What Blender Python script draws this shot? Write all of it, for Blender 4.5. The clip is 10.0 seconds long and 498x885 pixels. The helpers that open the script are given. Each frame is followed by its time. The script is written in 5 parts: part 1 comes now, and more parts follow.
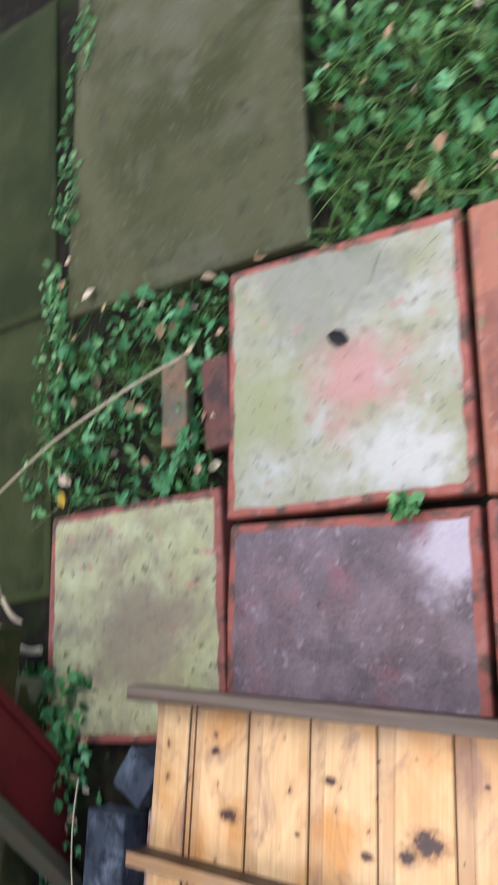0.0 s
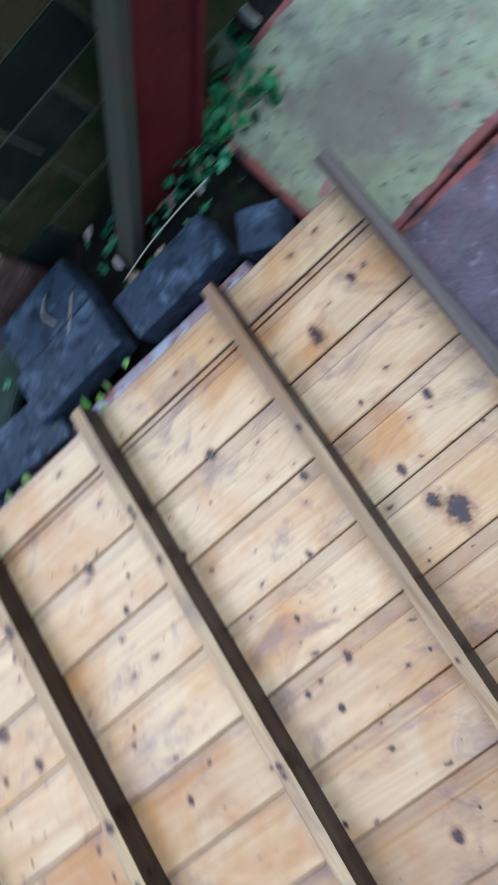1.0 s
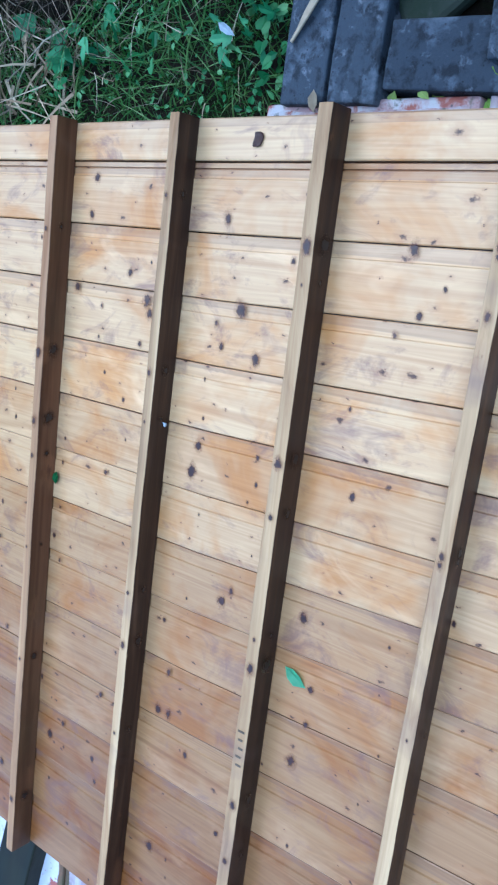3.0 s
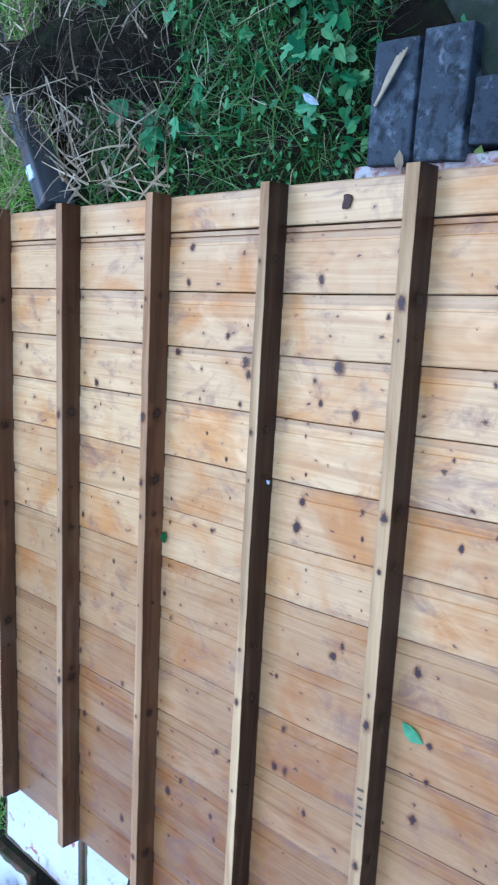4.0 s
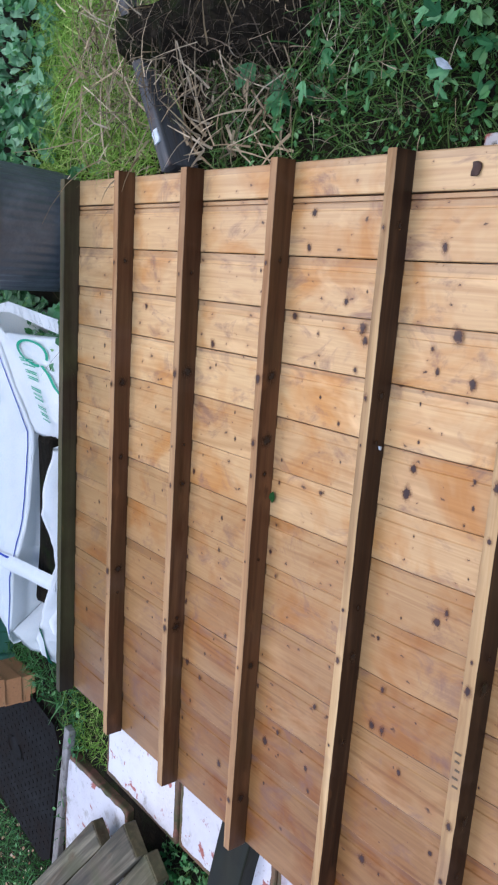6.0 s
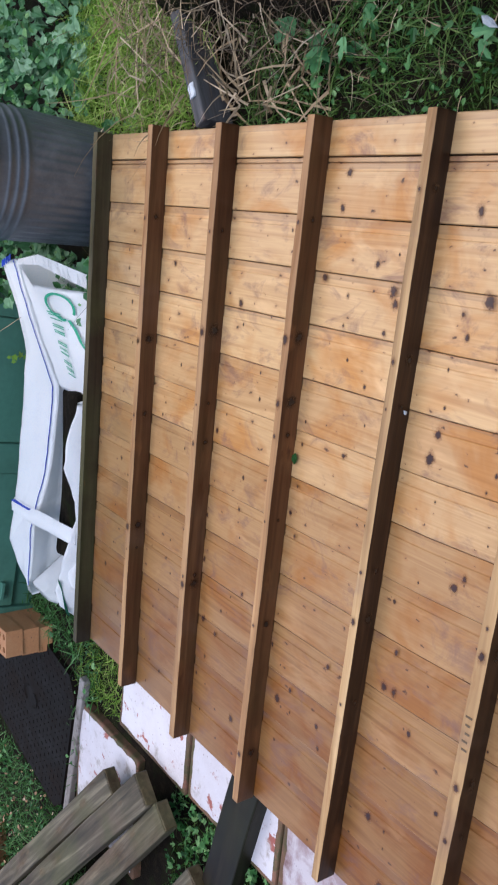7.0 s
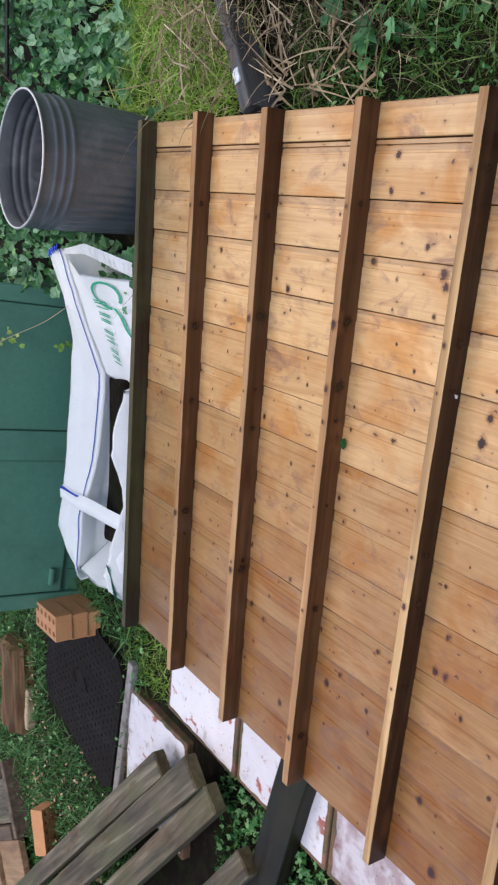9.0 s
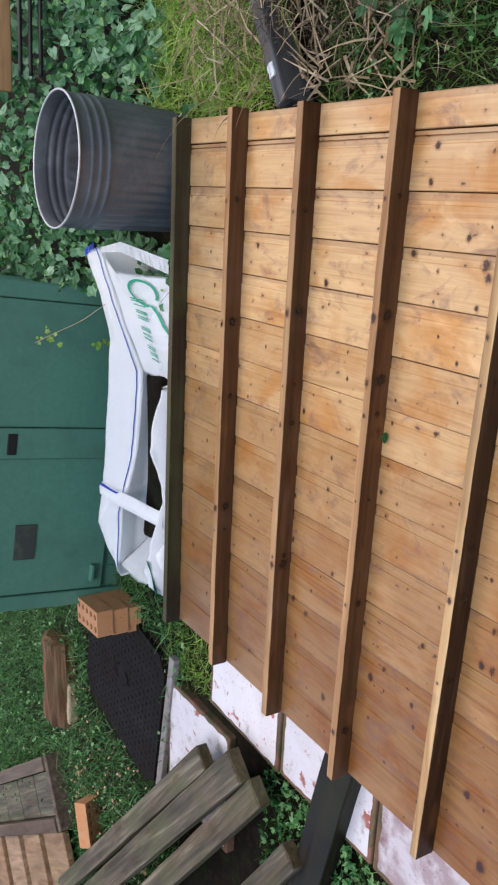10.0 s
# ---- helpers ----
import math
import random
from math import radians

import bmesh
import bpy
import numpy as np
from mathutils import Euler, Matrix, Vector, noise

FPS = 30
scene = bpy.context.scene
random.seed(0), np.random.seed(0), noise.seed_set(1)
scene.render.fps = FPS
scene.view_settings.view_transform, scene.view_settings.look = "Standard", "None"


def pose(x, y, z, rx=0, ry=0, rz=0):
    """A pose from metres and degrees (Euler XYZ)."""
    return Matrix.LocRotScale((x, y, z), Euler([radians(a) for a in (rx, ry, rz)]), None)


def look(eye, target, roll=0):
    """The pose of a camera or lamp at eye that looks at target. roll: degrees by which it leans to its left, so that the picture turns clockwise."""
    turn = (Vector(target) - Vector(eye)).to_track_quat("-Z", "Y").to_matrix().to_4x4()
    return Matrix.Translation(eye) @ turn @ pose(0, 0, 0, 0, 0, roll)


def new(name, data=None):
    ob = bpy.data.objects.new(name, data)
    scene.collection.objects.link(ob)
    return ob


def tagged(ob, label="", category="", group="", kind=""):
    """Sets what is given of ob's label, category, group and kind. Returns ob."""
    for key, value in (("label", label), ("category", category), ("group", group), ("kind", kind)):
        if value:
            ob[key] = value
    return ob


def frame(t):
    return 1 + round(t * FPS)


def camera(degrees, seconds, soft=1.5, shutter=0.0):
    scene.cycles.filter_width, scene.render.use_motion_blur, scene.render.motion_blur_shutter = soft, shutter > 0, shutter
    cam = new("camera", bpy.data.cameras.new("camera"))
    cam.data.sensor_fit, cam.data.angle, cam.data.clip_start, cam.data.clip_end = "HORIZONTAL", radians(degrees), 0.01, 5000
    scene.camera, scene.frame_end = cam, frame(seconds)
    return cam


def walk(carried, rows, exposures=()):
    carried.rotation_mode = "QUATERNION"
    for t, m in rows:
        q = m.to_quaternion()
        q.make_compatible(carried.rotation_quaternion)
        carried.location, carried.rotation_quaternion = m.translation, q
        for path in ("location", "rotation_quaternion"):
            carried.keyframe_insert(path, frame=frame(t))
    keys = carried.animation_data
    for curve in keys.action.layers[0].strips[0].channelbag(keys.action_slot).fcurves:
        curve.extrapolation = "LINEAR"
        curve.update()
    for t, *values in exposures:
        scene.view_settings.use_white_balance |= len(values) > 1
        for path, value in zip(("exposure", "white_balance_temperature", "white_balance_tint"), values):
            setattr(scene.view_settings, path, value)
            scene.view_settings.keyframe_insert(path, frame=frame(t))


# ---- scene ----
cam = camera(32.84, 10.0, soft=2.0, shutter=0.5)
PATH = [
    (0, pose(-0.9113, -0.0958, 1.1076, 14.85, 32.59, -176.5)),
    (0.3, pose(-0.7984, -0.0513, 1.0861, 14.15, 30.41, -167.03)),
    (0.5, pose(-0.7303, -0.0276, 1.0848, 12.02, 27.91, -158.43)),
    (0.7, pose(-0.6797, -0.0289, 1.0825, 8.35, 27.93, -146.5)),
    (1, pose(-0.6041, -0.0415, 1.0764, 3.76, 26.1, -127.08)),
    (1.2, pose(-0.5613, -0.06, 1.0771, 1.87, 27.72, -119.77)),
    (1.5, pose(-0.5026, -0.0569, 1.0755, -0.46, 29.39, -114.12)),
    (1.8, pose(-0.4259, -0.0148, 1.0715, 2.34, 29.23, -109.33)),
    (2, pose(-0.3807, 0.0065, 1.0715, 2.35, 30.33, -107.57)),
    (2.2, pose(-0.3483, 0.0302, 1.0678, -0.68, 31.75, -105.91)),
    (2.5, pose(-0.3037, 0.0532, 1.0617, -4.94, 34.23, -95.55)),
    (2.8, pose(-0.2654, 0.0608, 1.0671, -6.3, 38.3, -84.21)),
    (3, pose(-0.2412, 0.0878, 1.0686, -6.75, 39.07, -82.33)),
    (3.2, pose(-0.2307, 0.0884, 1.0711, -6.34, 40.75, -83.25)),
    (4.3, pose(-0.207, 0.0911, 1.1021, -7.51, 45.95, -87.73)),
    (4.5, pose(-0.2026, 0.0921, 1.1069, -7.44, 46.85, -87.67)),
    (5, pose(-0.2109, 0.0857, 1.1235, -7.42, 49, -87.09)),
    (5.5, pose(-0.215, 0.0848, 1.134, -7.23, 50.71, -85.81)),
    (7, pose(-0.2314, 0.0836, 1.1518, -6.76, 53.45, -80.94)),
    (7.5, pose(-0.2435, 0.0821, 1.1545, -6.65, 53.95, -79.07)),
    (8, pose(-0.2501, 0.0814, 1.1588, -6.92, 54.48, -78.34)),
    (8.5, pose(-0.2436, 0.0857, 1.1637, -7.33, 55.09, -79.82)),
    (9, pose(-0.2349, 0.0906, 1.1711, -8.71, 56.04, -82.26)),
    (9.5, pose(-0.2292, 0.098, 1.1779, -9.9, 57.07, -83.7)),
    (10, pose(-0.232, 0.1015, 1.1888, -10.97, 58.02, -84.45)),
]
EXPOSURES = [(0.0, 1.0, 5800, 13), (0.5, 0.78, 5200, 13), (1.0, 0.54, 4450, 4), (1.3, 0.57, 4400, 4), (1.6, 0.66, 4370, 3), (2.5, 0.84, 4220, 2), (3.2, 0.64, 4190, 3), (4.5, 0.64, 4450, 5), (5.0, 0.47, 5080, 10), (5.5, 0.42, 5280, 12), (7.0, 0.31, 5850, 16), (10.0, 0.33, 6150, 15)]
walk(cam, PATH, EXPOSURES)

# ---- sky and light: a bright overcast day ----
world = bpy.data.worlds.new("sky")
scene.world = world
world.use_nodes = True
wn = world.node_tree.nodes
sky = wn.new("ShaderNodeTexSky")
sky.sky_type = "NISHITA"
sky.sun_disc = False
sky.sun_elevation = radians(60)
sky.sun_rotation = radians(35)
sky.air_density, sky.dust_density, sky.ozone_density = 1.6, 4.0, 0.6
wn["Background"].inputs["Strength"].default_value = 0.15
world.node_tree.links.new(sky.outputs[0], wn["Background"].inputs["Color"])
sun_data = bpy.data.lights.new("sun", "SUN")
sun_data.energy, sun_data.angle, sun_data.color = 1.7, radians(35), (1.0, 0.97, 0.92)
sun = new("sun", sun_data)
sun.matrix_world = look((0.8, -0.7, 5), (0.2, 2.0, 0))

# ---- small helpers ----


def mesh_of(name, bm):
    me = bpy.data.meshes.new(name)
    bm.to_mesh(me)
    bm.free()
    return me


def part(name, bm, material, parent, label=""):
    """A bmesh as one mesh object under a thing or a part."""
    ob = new(name, mesh_of(name, bm))
    for m in material if isinstance(material, (list, tuple)) else [material]:
        ob.data.materials.append(m)
    ob.parent = parent
    return tagged(ob, label) if label else ob


def empty(name, label, category, group="", kind="", m=None):
    ob = new(name)
    ob.empty_display_size = 0.05
    if m:
        ob.matrix_world = m
    return tagged(ob, label, category, group, kind)


def single(name, bm, material, label, category, group="", kind="", m=None):
    ob = part(name, bm, material, None)
    if m:
        ob.matrix_world = m
    return tagged(ob, label, category, group, kind)


def add_box(bm, x0, x1, y0, y1, z0, z1, bevel=0.0, mat=0, m=None):
    vs = [bm.verts.new((x, y, z)) for z in (z0, z1) for y in (y0, y1) for x in (x0, x1)]
    fs = [bm.faces.new([vs[i] for i in f]) for f in ((0, 2, 3, 1), (4, 5, 7, 6), (0, 1, 5, 4), (2, 6, 7, 3), (0, 4, 6, 2), (1, 3, 7, 5))]
    if bevel:
        es = list({e for f in fs for e in f.edges})
        got = bmesh.ops.bevel(bm, geom=es, offset=bevel, segments=2, affect="EDGES", profile=0.5)
        vs = list({v for f in got["faces"] for v in f.verts} | {v for v in vs if v.is_valid})
        fs = list({f for v in vs for f in v.link_faces})
    for f in fs:
        f.material_index = mat
    if m:
        for v in vs:
            v.co = m @ v.co
    return vs


def box(x0, x1, y0, y1, z0, z1, bevel=0.0, m=None):
    bm = bmesh.new()
    add_box(bm, x0, x1, y0, y1, z0, z1, bevel, 0, m)
    return bm


def worn(bm, amount, scale, seed):
    """Uneven faces and edges: subdivide and push the corners about."""
    bmesh.ops.subdivide_edges(bm, edges=bm.edges[:], cuts=2, use_grid_fill=True)
    for v in bm.verts:
        v.co += noise.noise_vector(v.co * scale + Vector((seed, seed * 0.7, 0))) * amount
    return bm


# ---- materials ----
class Nodes:
    """Short hand for a node material."""

    def __init__(self, name, rough=0.6, metal=0.0, spec=0.5):
        self.mat = bpy.data.materials.new(name)
        self.mat.use_nodes = True
        self.tree = self.mat.node_tree
        self.bsdf = self.tree.nodes["Principled BSDF"]
        self.bsdf.inputs["Roughness"].default_value = rough
        self.bsdf.inputs["Metallic"].default_value = metal
        self.bsdf.inputs["Specular IOR Level"].default_value = spec

    def add(self, kind, **values):
        n = self.tree.nodes.new("ShaderNode" + kind)
        for k, v in values.items():
            n.inputs[k.replace("_", " ")].default_value = v
        return n

    def link(self, a, b):
        self.tree.links.new(a, b)

    def coords(self, scale=(1, 1, 1), spread=0.0, which="Object"):
        tc = self.add("TexCoord")
        out = tc.outputs[which]
        if spread:
            info = self.add("ObjectInfo")
            mul = self.add("VectorMath")
            mul.operation = "MULTIPLY_ADD"
            mul.inputs[1].default_value = (spread, spread * 1.7, spread * 0.6)
            self.link(info.outputs["Random"], mul.inputs[0])
            self.link(out, mul.inputs[2])
            out = mul.outputs[0]
        mp = self.add("Mapping")
        mp.inputs["Scale"].default_value = scale
        self.link(out, mp.inputs["Vector"])
        return mp.outputs[0]

    def noise(self, vec, scale, detail=4.0, rough=0.55, distort=0.0):
        n = self.add("TexNoise", Scale=scale, Detail=detail, Roughness=rough, Distortion=distort)
        self.link(vec, n.inputs["Vector"])
        return n.outputs["Fac"]

    def ramp(self, fac, stops):
        n = self.add("ValToRGB")
        els = n.color_ramp.elements
        while len(els) < len(stops):
            els.new(0.5)
        for e, (p, c) in zip(els, stops):
            e.position = p
            e.color = (*c, 1) if len(c) == 3 else c
        self.link(fac, n.inputs[0])
        return n.outputs[0]

    def mix(self, fac, a, b, mode="MIX"):
        n = self.tree.nodes.new("ShaderNodeMix")
        n.data_type, n.blend_type = "RGBA", mode
        for sock, v in ((n.inputs[0], fac), (n.inputs[6], a), (n.inputs[7], b)):
            if isinstance(v, bpy.types.NodeSocket):
                self.link(v, sock)
            else:
                sock.default_value = v if isinstance(v, float) else (*v, 1)
        return n.outputs[2]

    def math(self, op, a, b=0.0):
        n = self.add("Math")
        n.operation = op
        for sock, v in ((n.inputs[0], a), (n.inputs[1], b)):
            if isinstance(v, bpy.types.NodeSocket):
                self.link(v, sock)
            else:
                sock.default_value = v
        return n.outputs[0]

    def random(self):
        return self.add("ObjectInfo").outputs["Random"]

    def island(self):
        return self.add("NewGeometry").outputs["Random Per Island"]

    def color(self, c):
        self.link(c, self.bsdf.inputs["Base Color"])

    def rough(self, r):
        self.link(r, self.bsdf.inputs["Roughness"])

    def bump(self, height, strength=0.3, distance=0.002):
        n = self.add("Bump", Strength=strength, Distance=distance)
        self.link(height, n.inputs["Height"])
        self.link(n.outputs[0], self.bsdf.inputs["Normal"])


G0, G1 = (0, 0, 0), (1, 1, 1)


def timber(name, dark, mid, light, along="y", rough=0.5, knots=1.0, green=0.0, stain=0.5, spec=0.25):
    """Softwood with grain along an axis, knots, stain and, where asked, algae."""
    n = Nodes(name, rough, 0.0, spec)
    g = {"x": (1.6, 42, 42), "y": (42, 1.6, 42)}[along]
    vec = n.coords(g, 9.3)
    k = {"x": (7.0, 16.0, 16.0), "y": (17.0, 10.5, 1.0)}[along]
    kv = n.coords(k, 5.1)
    vo = n.add("TexVoronoi", Scale=1.0, Randomness=1.0)
    vo.voronoi_dimensions = "2D" if along == "y" else "3D"
    jag = n.add("TexNoise", Scale=5.0, Detail=4.0, Roughness=0.7)
    n.link(kv, jag.inputs["Vector"])
    rag = n.mix(0.4, kv, jag.outputs["Color"], "ADD")
    n.link(rag, vo.inputs["Vector"])
    pick = n.add("SeparateColor")
    n.link(vo.outputs["Color"], pick.inputs[0])
    size = n.math("ADD", n.math("MULTIPLY", n.math("POWER", pick.outputs[0], 3.0), 1.6), 0.35)
    dist = n.math("DIVIDE", vo.outputs["Distance"], size)
    knot = n.ramp(dist, [(0.0, G1), (0.02, G1), (0.07, G0)])
    halo = n.ramp(dist, [(0.0, G1), (0.06, (0.5, 0.5, 0.5)), (0.2, G0)])
    warp = n.mix(halo, vec, n.noise(kv, 3.0), "ADD")
    fine = n.noise(warp, 1.0, 5.0, 0.6, 0.6)
    rings = n.noise(n.coords({"x": (0.5, 11, 11), "y": (11, 0.5, 11)}[along], 3.7), 1.0, 3.0, 0.5, 1.2)
    col = n.ramp(fine, [(0.25, dark), (0.5, mid), (0.75, light)])
    col = n.mix(n.ramp(rings, [(0.35, G0), (0.65, (0.5, 0.5, 0.5))]), col, dark)
    tint = n.ramp(n.random(), [(0.0, (0.9, 0.82, 0.74)), (0.5, (1.0, 0.97, 0.92)), (1.0, (1.1, 1.12, 1.12))])
    col = n.mix(1.0, col, tint, "MULTIPLY")
    flow = n.noise(n.coords({"x": (1.3, 9, 9), "y": (9, 1.3, 9)}[along], 8.1), 1.0, 5.0, 0.65, 1.5)
    col = n.mix(1.0, col, n.ramp(flow, [(0.3, (0.64, 0.49, 0.37)), (0.48, (0.98, 0.95, 0.91)), (0.68, (1.22, 1.22, 1.17))]), "MULTIPLY")
    if stain:
        blot = n.noise(n.coords((4, 1.6, 4), 2.9), 1.0, 4.0, 0.6, 0.8)
        col = n.mix(n.ramp(blot, [(0.56, G0), (0.78, (stain, stain, stain))]), col, (0.17, 0.105, 0.085))
    if green:
        moss = n.noise(n.coords((3, 3, 3), 1.3), 1.0, 5.0, 0.6)
        col = n.mix(n.ramp(moss, [(0.45, G0), (0.7, (green, green, green))]), col, (0.075, 0.085, 0.03))
    if knots:
        col = n.mix(n.mix(1.0, halo, (0.55 * knots,) * 3, "MULTIPLY"), col, (0.25, 0.1, 0.035))
        col = n.mix(n.mix(1.0, knot, (0.9 * knots,) * 3, "MULTIPLY"), col, (0.045, 0.018, 0.01))
    n.color(col)
    n.rough(n.ramp(fine, [(0.2, (rough - 0.12,) * 3), (0.8, (rough + 0.15,) * 3)]))
    n.bump(n.mix(0.5, fine, rings), 0.35, 0.0012)
    return n.mat


def stone(name, base, patches, rough=0.8, scale=9.0, speck=(0.05, 0.05, 0.05), bump=0.4, blobs=(), spec=0.3):
    """Concrete, stone or clay: a base, large patches of other colours, grain and dark specks."""
    n = Nodes(name, rough, 0.0, spec)
    vec = n.coords((1, 1, 1), 6.0)
    fine = n.noise(vec, scale * 14, 6.0, 0.7)
    col = n.mix(n.ramp(fine, [(0.3, G0), (0.75, (0.6, 0.6, 0.6))]), base, tuple(min(1, c * 1.45) for c in base))
    for i, (c, lo, hi, s) in enumerate(patches):
        shift = n.add("VectorMath")
        shift.operation = "ADD"
        shift.inputs[1].default_value = (3.1 * i + 1, 1.7 * i, 0.9 * i)
        n.link(vec, shift.inputs[0])
        p = n.noise(shift.outputs[0], s, 6.0, 0.62, 0.3)
        col = n.mix(n.ramp(p, [(lo, G0), (hi, G1)]), col, c)
    for c, (bx, by), r, a in blobs:
        place = n.add("VectorMath")
        place.operation = "DISTANCE"
        place.inputs[1].default_value = (bx, by, 0)
        n.link(n.add("TexCoord").outputs["Object"], place.inputs[0])
        ragged = n.math("ADD", n.math("DIVIDE", place.outputs["Value"], r), n.math("MULTIPLY", n.math("ADD", n.noise(vec, 13.0, 6.0, 0.65), -0.5), 2.2))
        col = n.mix(n.ramp(ragged, [(0.45, (a, a, a)), (1.0, G0)]), col, c)
    vo = n.add("TexVoronoi", Scale=scale * 5)
    n.link(vec, vo.inputs["Vector"])
    dots = n.ramp(vo.outputs["Distance"], [(0.05, (0.8, 0.8, 0.8)), (0.13, G0)])
    col = n.mix(dots, col, speck)
    tint = n.ramp(n.random(), [(0.0, (0.82, 0.82, 0.84)), (1.0, (1.12, 1.1, 1.08))])
    n.color(n.mix(1.0, col, tint, "MULTIPLY"))
    n.rough(n.ramp(fine, [(0.2, (max(0.1, rough - 0.25),) * 3), (0.8, (min(1, rough + 0.1),) * 3)]))
    n.bump(n.mix(0.4, fine, n.noise(vec, scale * 2, 4.0)), bump, 0.004)
    return n.mat


def leafy(name, a, b, c, rough=0.45, thin=0.25):
    """Leaves and blades: three greens picked piece by piece, with veins of light."""
    n = Nodes(name, rough, 0.0, 0.3)
    isl = n.island()
    col = n.ramp(isl, [(0.0, a), (0.55, b), (1.0, c)])
    col = n.mix(n.ramp(n.noise(n.coords(), 60, 3.0), [(0.35, G0), (0.75, (0.45, 0.45, 0.45))]), col, tuple(x * 0.5 for x in a))
    n.color(col)
    n.bsdf.inputs["Transmission Weight"].default_value = 0.0
    if thin:
        tr = n.tree.nodes.new("ShaderNodeBsdfTranslucent")
        n.link(col, tr.inputs["Color"])
        mx = n.tree.nodes.new("ShaderNodeMixShader")
        mx.inputs[0].default_value = thin
        out = n.tree.nodes["Material Output"]
        n.link(n.bsdf.outputs[0], mx.inputs[1])
        n.link(tr.outputs[0], mx.inputs[2])
        n.link(mx.outputs[0], out.inputs[0])
    return n.mat


def painted(name, c, rough=0.45, wear=(0.2, 0.2, 0.2), amount=0.4, metal=0.0, scale=6.0, spec=0.3):
    n = Nodes(name, rough, metal, spec)
    vec = n.coords((1, 1, 1), 4.0)
    big = n.noise(vec, scale, 6.0, 0.65, 0.4)
    small = n.noise(vec, scale * 16, 4.0, 0.6)
    col = n.mix(n.ramp(small, [(0.3, G0), (0.8, (0.35, 0.35, 0.35))]), c, tuple(x * 1.5 + 0.01 for x in c))
    col = n.mix(n.ramp(big, [(0.5, G0), (0.75, (amount, amount, amount))]), col, wear)
    n.color(col)
    n.rough(n.ramp(big, [(0.3, (rough - 0.1,) * 3), (0.7, (rough + 0.2,) * 3)]))
    n.bump(small, 0.15, 0.001)
    return n.mat


def board_wood(name, pale, mid, green=0.0):
    """Damp planed pine: faint grain, flame figure, amber and bruised patches, pin knots, a duller rebate."""
    n = Nodes(name, 0.34, 0.0, 0.42)
    figure = n.noise(n.coords((30, 1.3, 30), 9.3), 1.0, 2.5, 0.5, 1.1)
    col = n.ramp(figure, [(0.3, mid), (0.44, pale), (0.52, tuple(0.5 * (p + q) for p, q in zip(pale, mid))), (0.6, pale), (0.74, mid)])
    fine = n.noise(n.coords((260, 7, 260), 4.4), 1.0, 3.0, 0.6)
    col = n.mix(1.0, col, n.ramp(fine, [(0.25, (0.91, 0.89, 0.87)), (0.75, (1.05, 1.06, 1.06))]), "MULTIPLY")
    warm = n.noise(n.coords((7, 4.5, 7), 8.1), 1.0, 4.0, 0.6, 0.6)
    col = n.mix(n.ramp(warm, [(0.46, G0), (0.66, G1)]), col, (0.84, 0.62, 0.36), "MULTIPLY")
    worn_pale = n.noise(n.coords((10, 3.2, 10), 6.6), 1.0, 4.0, 0.65, 0.8)
    col = n.mix(n.ramp(worn_pale, [(0.56, G0), (0.72, (0.55, 0.55, 0.55))]), col, tuple(min(0.8, p * 1.25 + 0.03) for p in pale))
    bruise = n.noise(n.coords((13, 7, 13), 2.9), 1.0, 5.0, 0.7, 0.9)
    col = n.mix(n.ramp(bruise, [(0.53, G0), (0.68, (0.62, 0.62, 0.62))]), col, (0.15, 0.078, 0.07))
    tint = n.ramp(n.random(), [(0.0, (0.9, 0.86, 0.8)), (0.5, (1.0, 0.98, 0.95)), (1.0, (1.08, 1.1, 1.1))])
    col = n.mix(1.0, col, tint, "MULTIPLY")
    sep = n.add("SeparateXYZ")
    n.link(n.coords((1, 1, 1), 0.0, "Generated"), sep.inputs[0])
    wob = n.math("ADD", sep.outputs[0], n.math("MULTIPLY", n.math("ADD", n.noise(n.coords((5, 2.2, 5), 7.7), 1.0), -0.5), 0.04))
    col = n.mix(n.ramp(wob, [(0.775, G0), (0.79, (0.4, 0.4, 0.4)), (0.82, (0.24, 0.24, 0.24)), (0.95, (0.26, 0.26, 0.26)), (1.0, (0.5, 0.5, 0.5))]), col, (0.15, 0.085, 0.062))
    if green:
        place = n.add("SeparateXYZ")
        n.link(n.coords(), place.inputs[0])
        # duller olive-brown towards the far end, its edge broken by noise
        damp = n.math("ADD", place.outputs[1], n.math("MULTIPLY", n.math("ADD", n.noise(n.coords((4, 3, 4), 1.3), 1.0, 5.0, 0.6), -0.5), 1.5))
        col = n.mix(n.ramp(n.math("MULTIPLY", damp, 0.3), [(0.6, G0), (0.78, (green, green, green))]), col, (0.13, 0.095, 0.045))
    kv = n.coords((19.0, 12.0, 1.0), 5.1)
    vo = n.add("TexVoronoi", Scale=1.0, Randomness=1.0)
    vo.voronoi_dimensions = "2D"
    jag = n.add("TexNoise", Scale=6.0, Detail=4.0, Roughness=0.7)
    n.link(kv, jag.inputs["Vector"])
    n.link(n.mix(0.3, kv, jag.outputs["Color"], "ADD"), vo.inputs["Vector"])
    pick = n.add("SeparateColor")
    n.link(vo.outputs["Color"], pick.inputs[0])
    size = n.math("ADD", n.math("MULTIPLY", n.math("POWER", pick.outputs[0], 3.0), 1.3), 0.35)
    dist = n.math("DIVIDE", vo.outputs["Distance"], size)
    col = n.mix(n.ramp(dist, [(0.0, (0.6, 0.6, 0.6)), (0.07, (0.3, 0.3, 0.3)), (0.2, G0)]), col, (0.27, 0.12, 0.05))
    col = n.mix(n.ramp(dist, [(0.02, (0.9, 0.9, 0.9)), (0.065, G0)]), col, (0.04, 0.017, 0.012))
    n.color(col)
